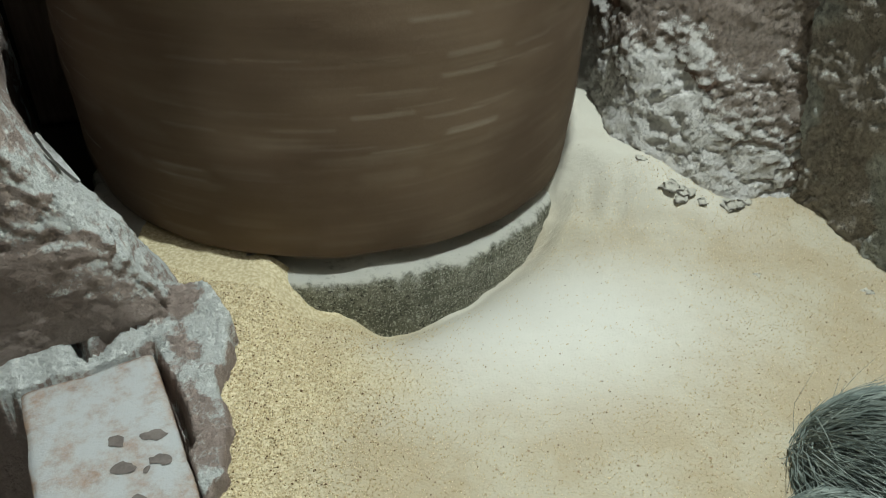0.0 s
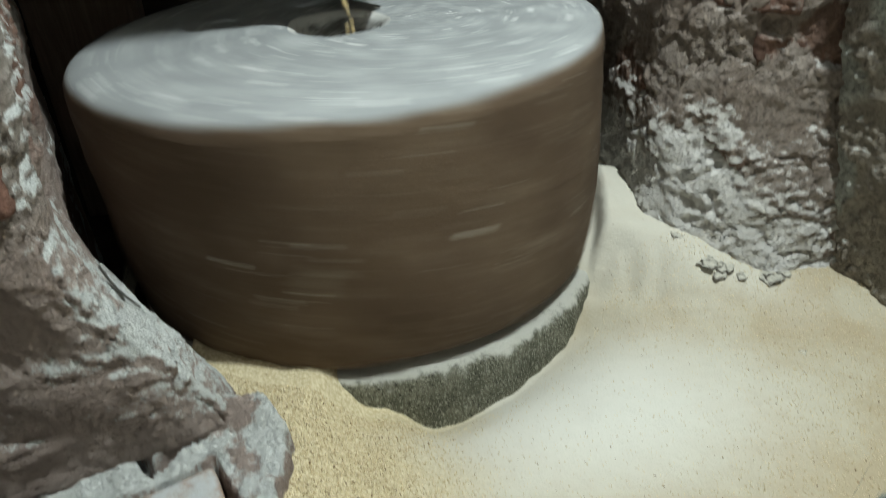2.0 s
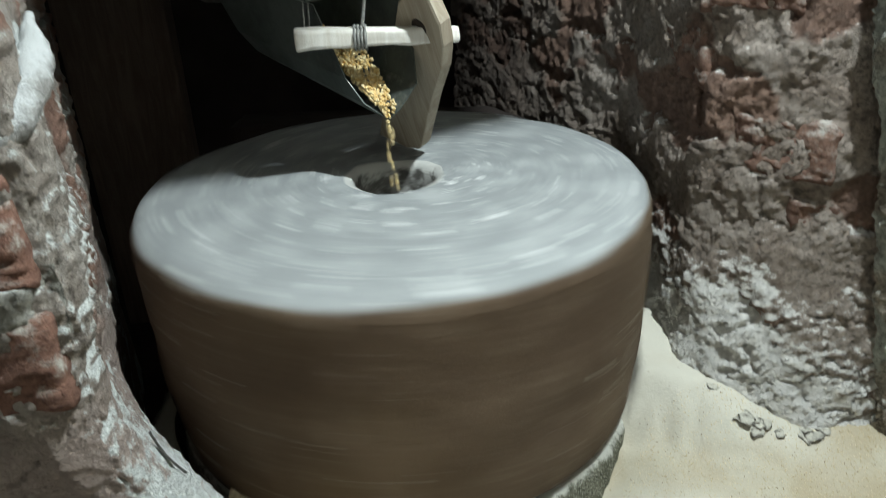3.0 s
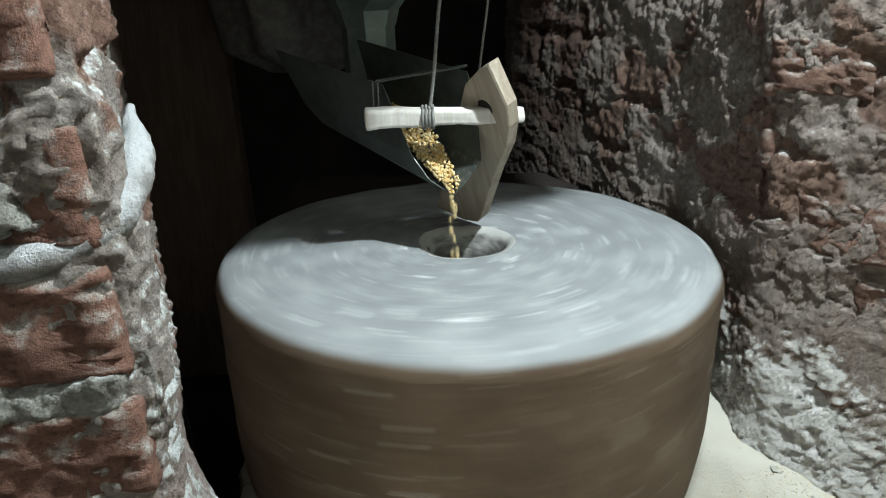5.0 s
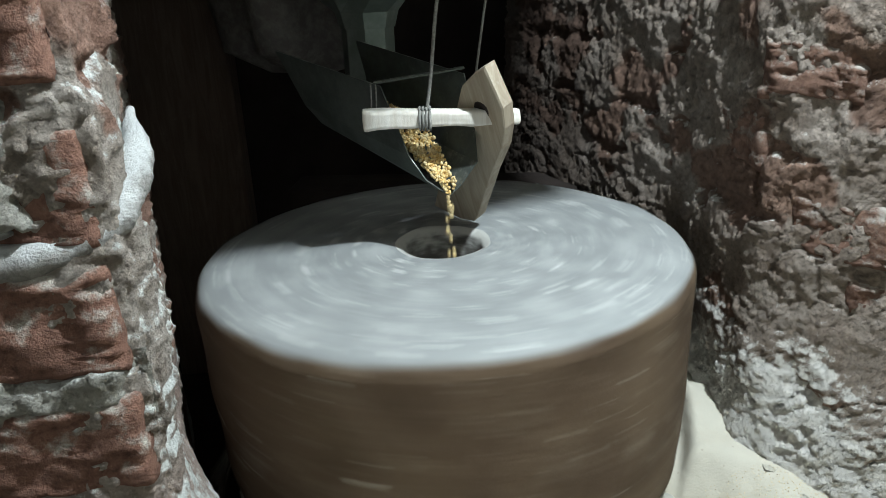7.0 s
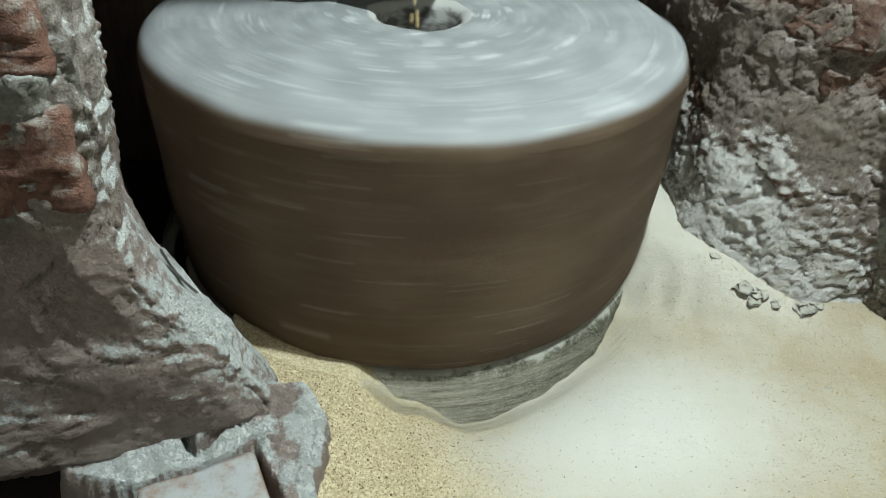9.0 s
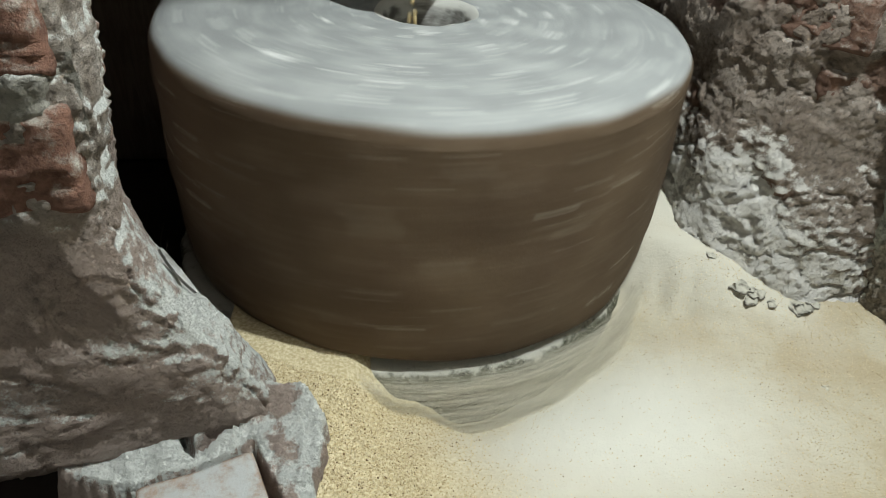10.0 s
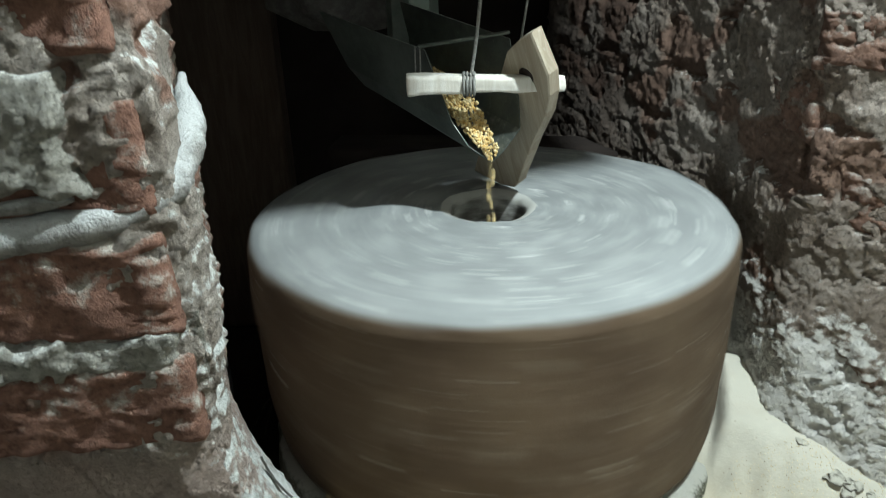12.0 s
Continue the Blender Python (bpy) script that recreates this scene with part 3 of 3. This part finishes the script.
def build_bar():
    bm = bmesh.new()
    box(bm, (0.186, 0.017, 0.019), pose(-0.009, -0.014, 0.4575, 4, 1.0, 2), 0.004, 9, 0.0022, 5)
    for v in bm.verts:
        thick = 1 + 0.32 * smooth(0.0, -0.09, v.co.x)
        v.co.z = 0.4575 + (v.co.z - 0.4575) * thick
        v.co.y = -0.014 + (v.co.y + 0.014) * thick
    return tagged(part("wooden_bar", bm, M_BAR), "whitish worn wooden bar across the feed chute", "bar")


CLAPPER = (0.037, -0.058, 0.472)
CLAPPER_TURN = (radians(20), 0.0, radians(-50))


def build_clapper():
    outline = [(-0.022, 0.028), (0.010, 0.049), (0.026, 0.056), (0.037, 0.008), (0.031, -0.019), (0.016, -0.048), (-0.017, -0.089), (-0.076, -0.172), (-0.086, -0.180), (-0.114, -0.184), (-0.168, -0.176), (-0.130, -0.122)]
    bm = bmesh.new()
    loops = []
    for y, shrink in ((0.0, 0.975), (0.0015, 1.0), (0.0165, 1.0), (0.018, 0.975)):
        loops.append([bm.verts.new(((x + 0.04) * shrink - 0.04, y, (z + 0.06) * shrink - 0.06)) for x, z in outline])
    n = len(outline)
    for a, b in zip(loops, loops[1:]):
        for i in range(n):
            bm.faces.new((a[i], b[i], b[(i + 1) % n], a[(i + 1) % n]))
    bm.faces.new(loops[0])
    bm.faces.new(loops[-1][::-1])
    bmesh.ops.recalc_face_normals(bm, faces=bm.faces)
    ob = thing("clapper_board", "pale sawn wooden clapper board resting on the millstone", "board", CLAPPER)
    ob.rotation_euler = CLAPPER_TURN
    part("board", bm, M_WOOD, ob, shade=False)
    # Dark disc on the board, painting the shade inside the bar's hole.
    bm = bmesh.new()
    rings = revolve(bm, [(0.0125, 0.0), (0.0115, 0.0012), (0.004, 0.0012)], 14, lambda p, a: p * (1 + 0.15 * noise.noise(p * 200)))
    bm.faces.new(rings[-1])
    for v in bm.verts:
        v.co = pose(0.0, 0.0010, 0.0, 90, 0, 0) @ v.co
    part("hole_shade", bm, M_SHADE, ob, "dark disc painted as the shaded hole for the bar")
    return ob


def build_strings():
    bm = bmesh.new()
    pts = [(-0.029 + 0.26 * s + 0.0012 * math.sin(60 * s), -0.018 + 0.03 * s, 0.45 + 1.7 * s) for s in [k / 150 for k in range(31)]]
    tube(bm, pts, 0.0022)
    for k in range(4):
        turn = [(-0.034 + 0.004 * k, -0.014 + 0.0125 * math.cos(a), 0.4575 + 0.0135 * math.sin(a)) for a in [2 * math.pi * i / 16 for i in range(17)]]
        tube(bm, turn, 0.0019, 5)
    a = tagged(part("knotted_string", bm, M_STRING), "grey twisted string knotted round the wooden bar", "string")
    bm = bmesh.new()
    tube(bm, [(0.034 + 0.26 * s, 0.050 + 0.01 * s, 0.49 + 1.7 * s) for s in [k / 100 for k in range(21)]], 0.0016)
    b = tagged(part("thin_string", bm, M_STRING), "thin grey string holding up the clapper board", "string")
    bm = bmesh.new()
    for x in (-0.094, -0.088):
        tube(bm, [(x, -0.004, 0.455), (x + 0.001, 0.006, 0.475), (x, 0.018, 0.496)], 0.0011, 5)
    c = tagged(part("wire_tie", bm, M_STRING), "thin wire tying the bar to the chute", "wire")
    return a, b, c


def build_hopper():
    ob = thing("hopper", "dull grey-green sheet-metal hopper funnel with an eight-sided neck", "hopper", (-0.115, 0.21, 0.0))
    bm = bmesh.new()
    revolve(bm, [(0.038, 0.47), (0.038, 0.555)], 8)
    neck = part("spout", bm, M_FUNNEL, ob, shade=False)
    bm = bmesh.new()
    collar = revolve(bm, [(0.040, 0.548), (0.046, 0.57)], 8)[-1]
    # Unseen lopsided mouth, shaped so its shadow falls across stone and chute.
    mouth = [(0.425, -0.450), (0.34, 0.03), (0.21, 0.20), (-0.02, 0.30), (-0.30, 0.22), (-0.42, -0.20), (-0.085, -0.598), (0.285, -0.519)]
    mouth = mouth[1:] + mouth[:1]
    lip = [bm.verts.new((x, y, 0.93)) for x, y in mouth]
    rim = [bm.verts.new((x, y, 1.16)) for x, y in mouth]
    for lo, hi in ((collar, lip), (lip, rim)):
        for i in range(8):
            bm.faces.new((lo[i], lo[(i + 1) % 8], hi[(i + 1) % 8], hi[i]))
    cone = part("funnel", bm, M_FUNNEL, ob, shade=False)
    for o in (neck, cone):
        m = o.modifiers.new("thickness", "SOLIDIFY")
        m.thickness = 0.0018
    return ob


def build_sack():
    bm = bmesh.new()

    def rough(p, a):
        fold = 0.028 * math.sin(5 * a + 9 * p.z) + 0.03 * noise.noise(p * 9)
        q = p.copy()
        q.x *= 1 + fold / 0.15
        q.y *= 1 + fold / 0.15
        return q + 0.01 * noise.noise_vector(p * 20)

    revolve(bm, [(0.001, 0.40), (0.06, 0.41), (0.12, 0.45), (0.15, 0.52), (0.14, 0.60), (0.16, 0.72), (0.13, 0.9), (0.10, 1.1)], 60, rough)
    ob = part("sack", bm, M_CLOTH)
    ob.location = (-0.235, 0.40, 0.06)
    return tagged(ob, "dark wrinkled cloth sack hanging beside the hopper", "sack")


FEED = Matrix.Translation((0, -0.045, 0.031)) @ Matrix.Scale(0.95, 4)
chute = build_chute()
heap = build_grain()
bar = build_bar()
clapper = build_clapper()
strings = build_strings()
for ob in (chute, heap, bar, *strings):
    ob.matrix_basis = FEED
build_hopper()
build_sack()


def build_back():
    bm = bmesh.new()
    box(bm, (0.20, 0.06, 2.3), pose(-0.52, 0.55, 0.95, 0, 0, 3), 0.006, 2, 0.003, 2)
    tagged(part("wooden_post", bm, M_POST, shade=False), "dark brown wooden post behind the millstone", "post")
    bm = bmesh.new()
    # Near-black too: the shade behind the stone is put into its colour.
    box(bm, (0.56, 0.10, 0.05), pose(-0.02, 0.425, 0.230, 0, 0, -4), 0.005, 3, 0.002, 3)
    tagged(part("back_plank", bm, M_SHADE, shade=False), "plank behind the millstone, coloured near-black for the shade there", "plank")


build_back()

# ---- pieces of the walls ----
def brick_mesh(seed, material, size=(0.220, 0.06, 0.077)):
    bm = bmesh.new()
    box(bm, size, Matrix(), 0.006, 22, 0.0012, seed)
    for v in bm.verts:
        q = v.co * 1.0 + Vector((seed, 5 + seed, 2 * seed))
        edge = max(abs(v.co.x) / size[0], abs(v.co.z) / size[2])
        chip = smooth(0.05, 0.4, noise.noise(q * 24) + 0.4 * noise.noise(q * 70)) * smooth(0.30, 0.5, edge)
        v.co += 0.004 * noise.noise_vector(q * 11) * Vector((1, 0.4, 1)) - Vector((v.co.x * 0.03, 0, v.co.z * 0.10)) * chip
        if v.co.y < 0:
            v.co.y += 0.007 * chip + 0.0034 * smooth(0.0, 0.06, noise.fractal(q * 34, 0.8, 2.1, 4)) + 0.004 * max(0.0, noise.noise(q * 110)) + 0.006 * max(0.0, edge - 0.44) / 0.06
    me = bpy.data.meshes.new("brick")
    bm.to_mesh(me)
    bm.free()
    me.polygons.foreach_set("use_smooth", [True] * len(me.polygons))
    me.materials.append(material)
    return me


BRICKS = [brick_mesh(k, M_BRICK) for k in range(6)]
OLD_BRICKS = [brick_mesh(k + 9, M_OLD_BRICK, (0.108, 0.06, 0.070)) for k in range(6)]


def lay(k, place, turn, parent, lean=0.0, kinds=BRICKS):
    ob = new("brick", kinds[k % 6])
    ob.matrix_basis = pose(*place, lean, 0, turn)
    ob.parent = parent
    return ob


for k, (x, z) in enumerate(((-0.336, 0.606), (-0.333, 0.505), (-0.331, 0.414), (-0.327, 0.320))):
    lay(k, (x, -0.4435 - 0.15 * (x + 0.32) - (0.004 if k != 1 else -0.001), z), 8.8, pier)
    lay(k + 3, (x - 0.225, -0.4725, z + 0.003), 8.8, pier, 0.0)

for k, (along_u, z) in enumerate(((0.868, 0.088), (0.745, 0.165), (0.862, 0.252), (0.79, 0.338), (0.895, 0.425), (0.63, 0.425), (0.50, 0.51), (0.735, 0.51))):
    x, y, nx, ny = along(RIGHT_LINE, along_u)
    lay(k, (x - 0.0335 * nx, y - 0.0335 * ny, z), math.degrees(math.atan2(nx, -ny)), wall_right, 1.5 * (k % 3 - 1), OLD_BRICKS)


def build_ridges():
    """Cement squeezed out of a joint, sweeping round the pier's corner."""
    for path, r in (([(-0.44, -0.486, 0.452), (-0.37, -0.476, 0.454), (-0.31, -0.467, 0.457), (-0.26, -0.459, 0.462), (-0.225, -0.447, 0.468), (-0.209, -0.428, 0.478), (-0.210, -0.395, 0.495), (-0.224, -0.355, 0.512), (-0.243, -0.31, 0.528)], 0.013),
                    ([(-0.44, -0.493, 0.472), (-0.36, -0.481, 0.476), (-0.30, -0.471, 0.479), (-0.262, -0.463, 0.481)], 0.0055)):
        bm = bmesh.new()
        fine = []
        for a, b in zip(path, path[1:]):
            fine += [Vector(a).lerp(Vector(b), k / 8) for k in range(8)]
        tube(bm, fine + [Vector(path[-1])], lambda q: r * (1 + 0.25 * math.sin(9 * q)) * (1 - 0.75 * q ** 5), 12)
        for v in bm.verts:
            v.co += Vector((-0.006, 0.004, 0)) + 0.55 * r * noise.noise_vector(v.co * 40) * 0.5 + 0.12 * r * noise.noise_vector(v.co * 160)
        part("mortar_ridge", bm, M_RIDGE, pier)


def build_flake():
    """A scale of plaster that has lifted from the foot of the pier."""
    bm = bmesh.new()
    a, b = Vector((-0.214, -0.360, 0.190)), Vector((-0.190, -0.372, 0.150))
    up = Vector((0.75, -0.25, 0.6)).normalized()
    across = (b - a).cross(up).normalized()
    rows = []
    for k in range(13):
        s = k / 12
        w = 0.0032 * math.sin(math.pi * (0.12 + 0.8 * s)) * (1 + 0.3 * noise.noise(Vector((s * 9, 1, 4))))
        mid = a.lerp(b, s) + up * (0.001 + 0.006 * s * s)
        rows.append([bm.verts.new(mid - across * w), bm.verts.new(mid + across * w), bm.verts.new(mid + across * w * 0.9 - up * 0.004), bm.verts.new(mid - across * w * 0.9 - up * 0.004)])
    for lo, hi in zip(rows, rows[1:]):
        for i in range(4):
            bm.faces.new((lo[i], lo[(i + 1) % 4], hi[(i + 1) % 4], hi[i]))
    bm.faces.new(rows[0][::-1])
    bm.faces.new(rows[-1])
    part("plaster_flake", bm, M_RIDGE, pier, shade=False)


def build_patch(x0, x1, z0, z1, lift, seed):
    """A plate of rough plaster left on the pier's bricks."""
    xs, zs = steps_of([(x0 - 0.01, x1 + 0.015, 0.0026)]), steps_of([(z0 - 0.015, z1 + 0.015, 0.0026)])
    verts, faces, dusts = [], [], []
    for z in zs:
        for x in xs:
            q = Vector((x, z, seed))
            ragged = 0.012 * noise.noise(q * 30) + 0.006 * noise.noise(q * 85)
            inside = min(x1 - x, z - z0, z1 - z) + ragged
            h = lift * smooth(-0.003, 0.005, inside) - 0.020 * smooth(0.0, -0.006, inside)
            h += crumbs((x, 0, z)) + flakes((x, seed, z), 24, 0.0020) + 0.004 * fbm((x, seed, z), 12, 3)
            verts.append((x, -0.4745 + 0.155 * (x + 0.331) - h, z))
            dusts.append(-0.16 + 0.10 * smooth(0.010, 0.0, abs(inside)) + 0.14 * noise.noise(q * 18))
    w = len(xs)
    for j in range(len(zs) - 1):
        for i in range(w - 1):
            faces.append((j * w + i, j * w + i + 1, (j + 1) * w + i + 1, (j + 1) * w + i))
    me = bpy.data.meshes.new("plaster_patch")
    me.from_pydata(verts, [], faces)
    for key, values in (("coat", [1.0] * len(verts)), ("dust", dusts), ("shade_mud", [0.0] * len(verts))):
        me.attributes.new(key, "FLOAT", "POINT").data.foreach_set("value", values)
    me.polygons.foreach_set("use_smooth", [True] * len(me.polygons))
    me.materials.append(M_PLASTER)
    ob = new("plaster_patch", me)
    ob.parent = pier


build_ridges()
build_flake()
build_patch(-0.56, -0.262, 0.488, 0.562, 0.006, 1.0)
build_patch(-0.56, -0.225, 0.352, 0.374, 0.002, 4.0)

# ---- loose things on the floor ----
CRACKS = [[(-0.228, -0.391), (-0.211, -0.415), (-0.194, -0.435), (-0.177, -0.421), (-0.16, -0.412)], [(-0.143, -0.431), (-0.127, -0.458), (-0.113, -0.485), (-0.101, -0.512), (-0.092, -0.537)]]


def crack_near(x, y):
    best = 1.0
    for line in CRACKS:
        for (ax, ay), (bx, by) in zip(line, line[1:]):
            d2 = (bx - ax) ** 2 + (by - ay) ** 2
            k = min(1.0, max(0.0, ((x - ax) * (bx - ax) + (y - ay) * (by - ay)) / d2))
            best = min(best, math.hypot(x - ax - k * (bx - ax), y - ay - k * (by - ay)))
    return best + 0.002 * noise.noise(Vector((x * 200, y * 200, 0)))


def build_footing():
    """The mud that has spread from the pier's foot, in which the brick lies."""
    xs, ys = steps_of([(-0.37, -0.03, 0.0026)]), steps_of([(-0.78, -0.33, 0.0026)])
    verts, faces, coats, dusts = [], [], [], []
    for y in ys:
        for x in xs:
            p = (x, y, 0.0)
            edge = -0.066 + 0.016 * smooth(-0.45, -0.53, y) + 0.010 * noise.noise(Vector((y * 18, 2, 0))) + 0.004 * noise.noise(Vector((y * 90, 5, 0))) - 0.30 * max(0.0, -0.56 - y) - 0.9 * max(0.0, y + 0.405)
            k = smooth(edge + 0.004, edge - 0.016, x) * smooth(-0.335, -0.385, y) * smooth(-0.355 + 0.145 * smooth(-0.455, -0.485, y), -0.30 + 0.115 * smooth(-0.455, -0.485, y), x + 0.02 * noise.noise(Vector((y * 20, 7, 0))))
            z = -0.20 + k * (0.218 + 0.042 * smooth(-0.45, -0.37, y) + 0.005 * fbm(p, 45, 4)) + crumbs(p) * k + k * (flakes(p, 20, 0.0018) + plates(p, 30, 0.002, 0.003)) + 0.004 * fbm(p, 14, 3)
            z -= 0.030 * smooth(0.0055, 0.0022, crack_near(x, y))
            q = Matrix.Rotation(radians(66.4), 2) @ Vector((x + 0.143, y + 0.556))
            if abs(q.x) < 0.1135 and abs(q.y) < 0.0515:
                z = min(z, -0.06)
            verts.append((x, y, z))
            coats.append(1.0)
            dusts.append(-0.24 + 0.42 * smooth(-0.35, 0.65, noise.noise(Vector(p) * 19) + 0.6 * noise.noise(Vector(p) * 47) + 0.22 * smooth(-0.50, -0.43, y)))
    w = len(xs)
    for j in range(len(ys) - 1):
        for i in range(w - 1):
            faces.append((j * w + i, j * w + i + 1, (j + 1) * w + i + 1, (j + 1) * w + i))
    me = bpy.data.meshes.new("mud_footing")
    me.from_pydata(verts, [], faces)
    for key, values in (("coat", coats), ("dust", dusts), ("shade_mud", coats)):
        me.attributes.new(key, "FLOAT", "POINT").data.foreach_set("value", values)
    me.polygons.foreach_set("use_smooth", [True] * len(me.polygons))
    me.materials.append(M_PIER)
    return tagged(new("mud_footing", me), "cracked mud mortar spread at the foot of the pier", "mortar", kind="structure")


build_footing()


def build_loose_brick():
    ob = thing("loose_brick", "floury orange brick lying at the foot of the pier", "brick", (-0.143, -0.556, -0.017))
    ob.rotation_euler = (0, 0, radians(-66.4))
    bm = bmesh.new()
    box(bm, (0.225, 0.102, 0.074), Matrix(), 0.006, 8, 0.0016, 4)
    part("body", bm, M_LOOSE, ob)
    for x, y, a, b, t in ((-0.026, 0.008, 0.009, 0.007, 10), (-0.019, 0.034, 0.007, 0.013, -20), (0.002, 0.009, 0.007, 0.011, -25), (0.007, 0.034, 0.006, 0.011, -35), (0.010, 0.022, 0.004, 0.0035, 0), (0.037, 0.011, 0.009, 0.011, 20)):
        bm = bmesh.new()
        rings = revolve(bm, [(1.15, 0.0), (0.8, 0.0003), (0.3, 0.0004)], 18)
        bm.faces.new(rings[-1])
        for v in bm.verts:
            v.co = pose(x, y, 0.0377, 0, 0, t) @ Vector((v.co.x * a * 0.7, v.co.y * b * 0.7, v.co.z))
            v.co.xy += 0.0035 * noise.noise_vector(v.co * 180).xy
        part("mud_spot", bm, M_MUDSPOT, ob)
    return ob


def build_brush():
    ob = thing("brush", "grey-green soft bristle brush lying on the flour", "brush", (0.418, -0.600, 0.0))
    rnd = random.Random(5)
    verts, faces = [], []
    tufts = [((0.010, -0.008), 0.082, 5600), ((-0.066, -0.066), 0.058, 3200)]
    comb = Vector((0.75, -0.65, -0.1))
    for (cx, cy), size, count in tufts:
        for _ in range(count):
            a, e = rnd.uniform(0, 2 * math.pi), math.acos(rnd.uniform(0.0, 1.0))
            up = Vector((math.sin(e) * math.cos(a), math.sin(e) * math.sin(a), 0.8 * math.cos(e)))
            lie = (comb - comb.dot(up) * up + 0.35 * Vector((rnd.uniform(-1, 1), rnd.uniform(-1, 1), rnd.uniform(-1, 1)))).normalized()
            side = lie.cross(up).normalized()
            reach, high, curl = rnd.uniform(0.45, 0.95), rnd.uniform(0.80, 0.97), rnd.uniform(-0.14, 0.14)
            stray = 0.35 * rnd.random() if rnd.random() < 0.12 else 0.05
            w = rnd.uniform(0.0004, 0.0008)
            base = len(verts)
            for k in range(5):
                s = k / 4
                d = (up * math.cos(reach * s) + lie * math.sin(reach * s) + side * curl * s * s).normalized()
                p = Vector((cx, cy, 0.002)) + d * size * high * (1 + stray * s * s)
                p.z = max(p.z, 0.003)
                ww = w * (1 - 0.7 * s)
                verts += [tuple(p - side * ww), tuple(p + side * ww), tuple(p + up * ww * 1.2)]
            for k in range(4):
                b = base + 3 * k
                faces += [(b, b + 1, b + 4, b + 3), (b + 1, b + 2, b + 5, b + 4), (b + 2, b, b + 3, b + 5)]
    me = bpy.data.meshes.new("bristles")
    me.from_pydata(verts, [], faces)
    me.materials.append(M_BRISTLE)
    o = new("bristles", me)
    o.parent = ob
    bm = bmesh.new()
    for (cx, cy), size, count in tufts:
        bmesh.ops.create_icosphere(bm, subdivisions=3, radius=size * 0.62, matrix=pose(cx, cy, 0.005) @ Matrix.Diagonal((1, 1, 0.8, 1)))
    part("core", bm, M_BRISTLE, ob)
    return ob


build_loose_brick()
build_brush()


def build_clods():
    for x, y, s in ((0.396, -0.200, 0.012), (0.412, -0.208, 0.010), (0.404, -0.216, 0.008), (0.428, -0.216, 0.007), (0.466, -0.216, 0.014), (0.484, -0.212, 0.009), (0.372, -0.155, 0.007), (0.447, -0.333, 0.0045), (0.547, -0.374, 0.006)):
        bm = bmesh.new()
        bmesh.ops.create_icosphere(bm, subdivisions=3, radius=s)
        for v in bm.verts:
            v.co += s * 0.75 * noise.noise_vector(v.co * (1.5 / s) + Vector((x * 50, y * 50, 0)))
            v.co.z *= 0.42
        ob = part("clod", bm, M_CLOD)
        ob.location = (x, y, meal_height(x, y) - 0.0015)
        tagged(ob, "grey crumb of fallen plaster lying in the flour", "clod", group="clods of plaster")


build_clods()

def build_veil():
    """Flour thrown out under the runner: small crumbs in a skirt that goes round with it."""
    rnd = random.Random(21)
    spots = []
    for _ in range(14000):
        a = rnd.gauss(-0.15, 0.55)
        fall = rnd.random() ** 0.8
        r = 0.322 + 0.016 * rnd.random() + 0.055 * fall ** 2
        z = 0.004 - 0.095 * fall
        spots.append(((r * math.cos(a), r * math.sin(a), z), rnd.uniform(0.0008, 0.0018)))
    return tagged(scatter("flying_flour", spots, M_FLOUR_DUST), "veil of fresh flour thrown from under the turning stone", "flour", kind="stuff")


def build_falling():
    made = []
    meshes = [grain_mesh(i + 20) for i in range(4)]
    for k in range(18):
        ob = new("falling_grain", meshes[k % 4])
        ob.scale = (0.0034, 0.0034, 0.0048)
        made.append(tagged(ob, "kernel of cracked maize falling into the millstone eye", "grain", group="falling maize kernels"))
    return made


veil = build_veil()
falling = build_falling()


# ---- what moves ----
def motions():
    rows = []
    for k in range(121):
        t = k / 10
        turn = -90 + 360 * ((t - 0.30) / PERIOD + 0.08)
        rows.append((t, pose(0, 0, 0.002, 0, 0, turn) @ pose(0.009, 0, 0, 0, 1.35, 0)))
    walk(runner, rows)
    rows = [(k / 10, pose(0, 0, 0, 0, 0, -90 + 360 * (k / 10 - 0.31) / PERIOD)) for k in range(121)]
    walk(veil, rows)
    rnd = random.Random(6)
    base = Matrix.LocRotScale(CLAPPER, Euler(CLAPPER_TURN), None)
    walk(clapper, [(k / 10, base @ pose(0, 0, 0.0, 0, rnd.uniform(-0.5, 0.5), rnd.uniform(-0.7, 0.7))) for k in range(121)])
    rnd = random.Random(4)
    for k, ob in enumerate(falling):
        x, y, start = rnd.uniform(-0.008, 0.006), rnd.uniform(-0.010, 0.006), k / 3
        rows, f = [], -round(start * 1.0) % 6 - 6
        while f <= 360:
            for step, s in ((0, 0.0), (1, 0.12), (2, 0.29), (3, 0.49), (4, 0.73), (5, 1.0)):
                g = f + step
                if 0 <= g <= 360:
                    rows.append((g / 30, pose(-0.002 + x * (0.4 + s), -0.050 + y + 0.03 * s, 0.372 - 0.155 * s - 0.006 * (k % 3), 40 * step, 25 * k, 0)))
            f += 6
        walk(ob, rows)


motions()
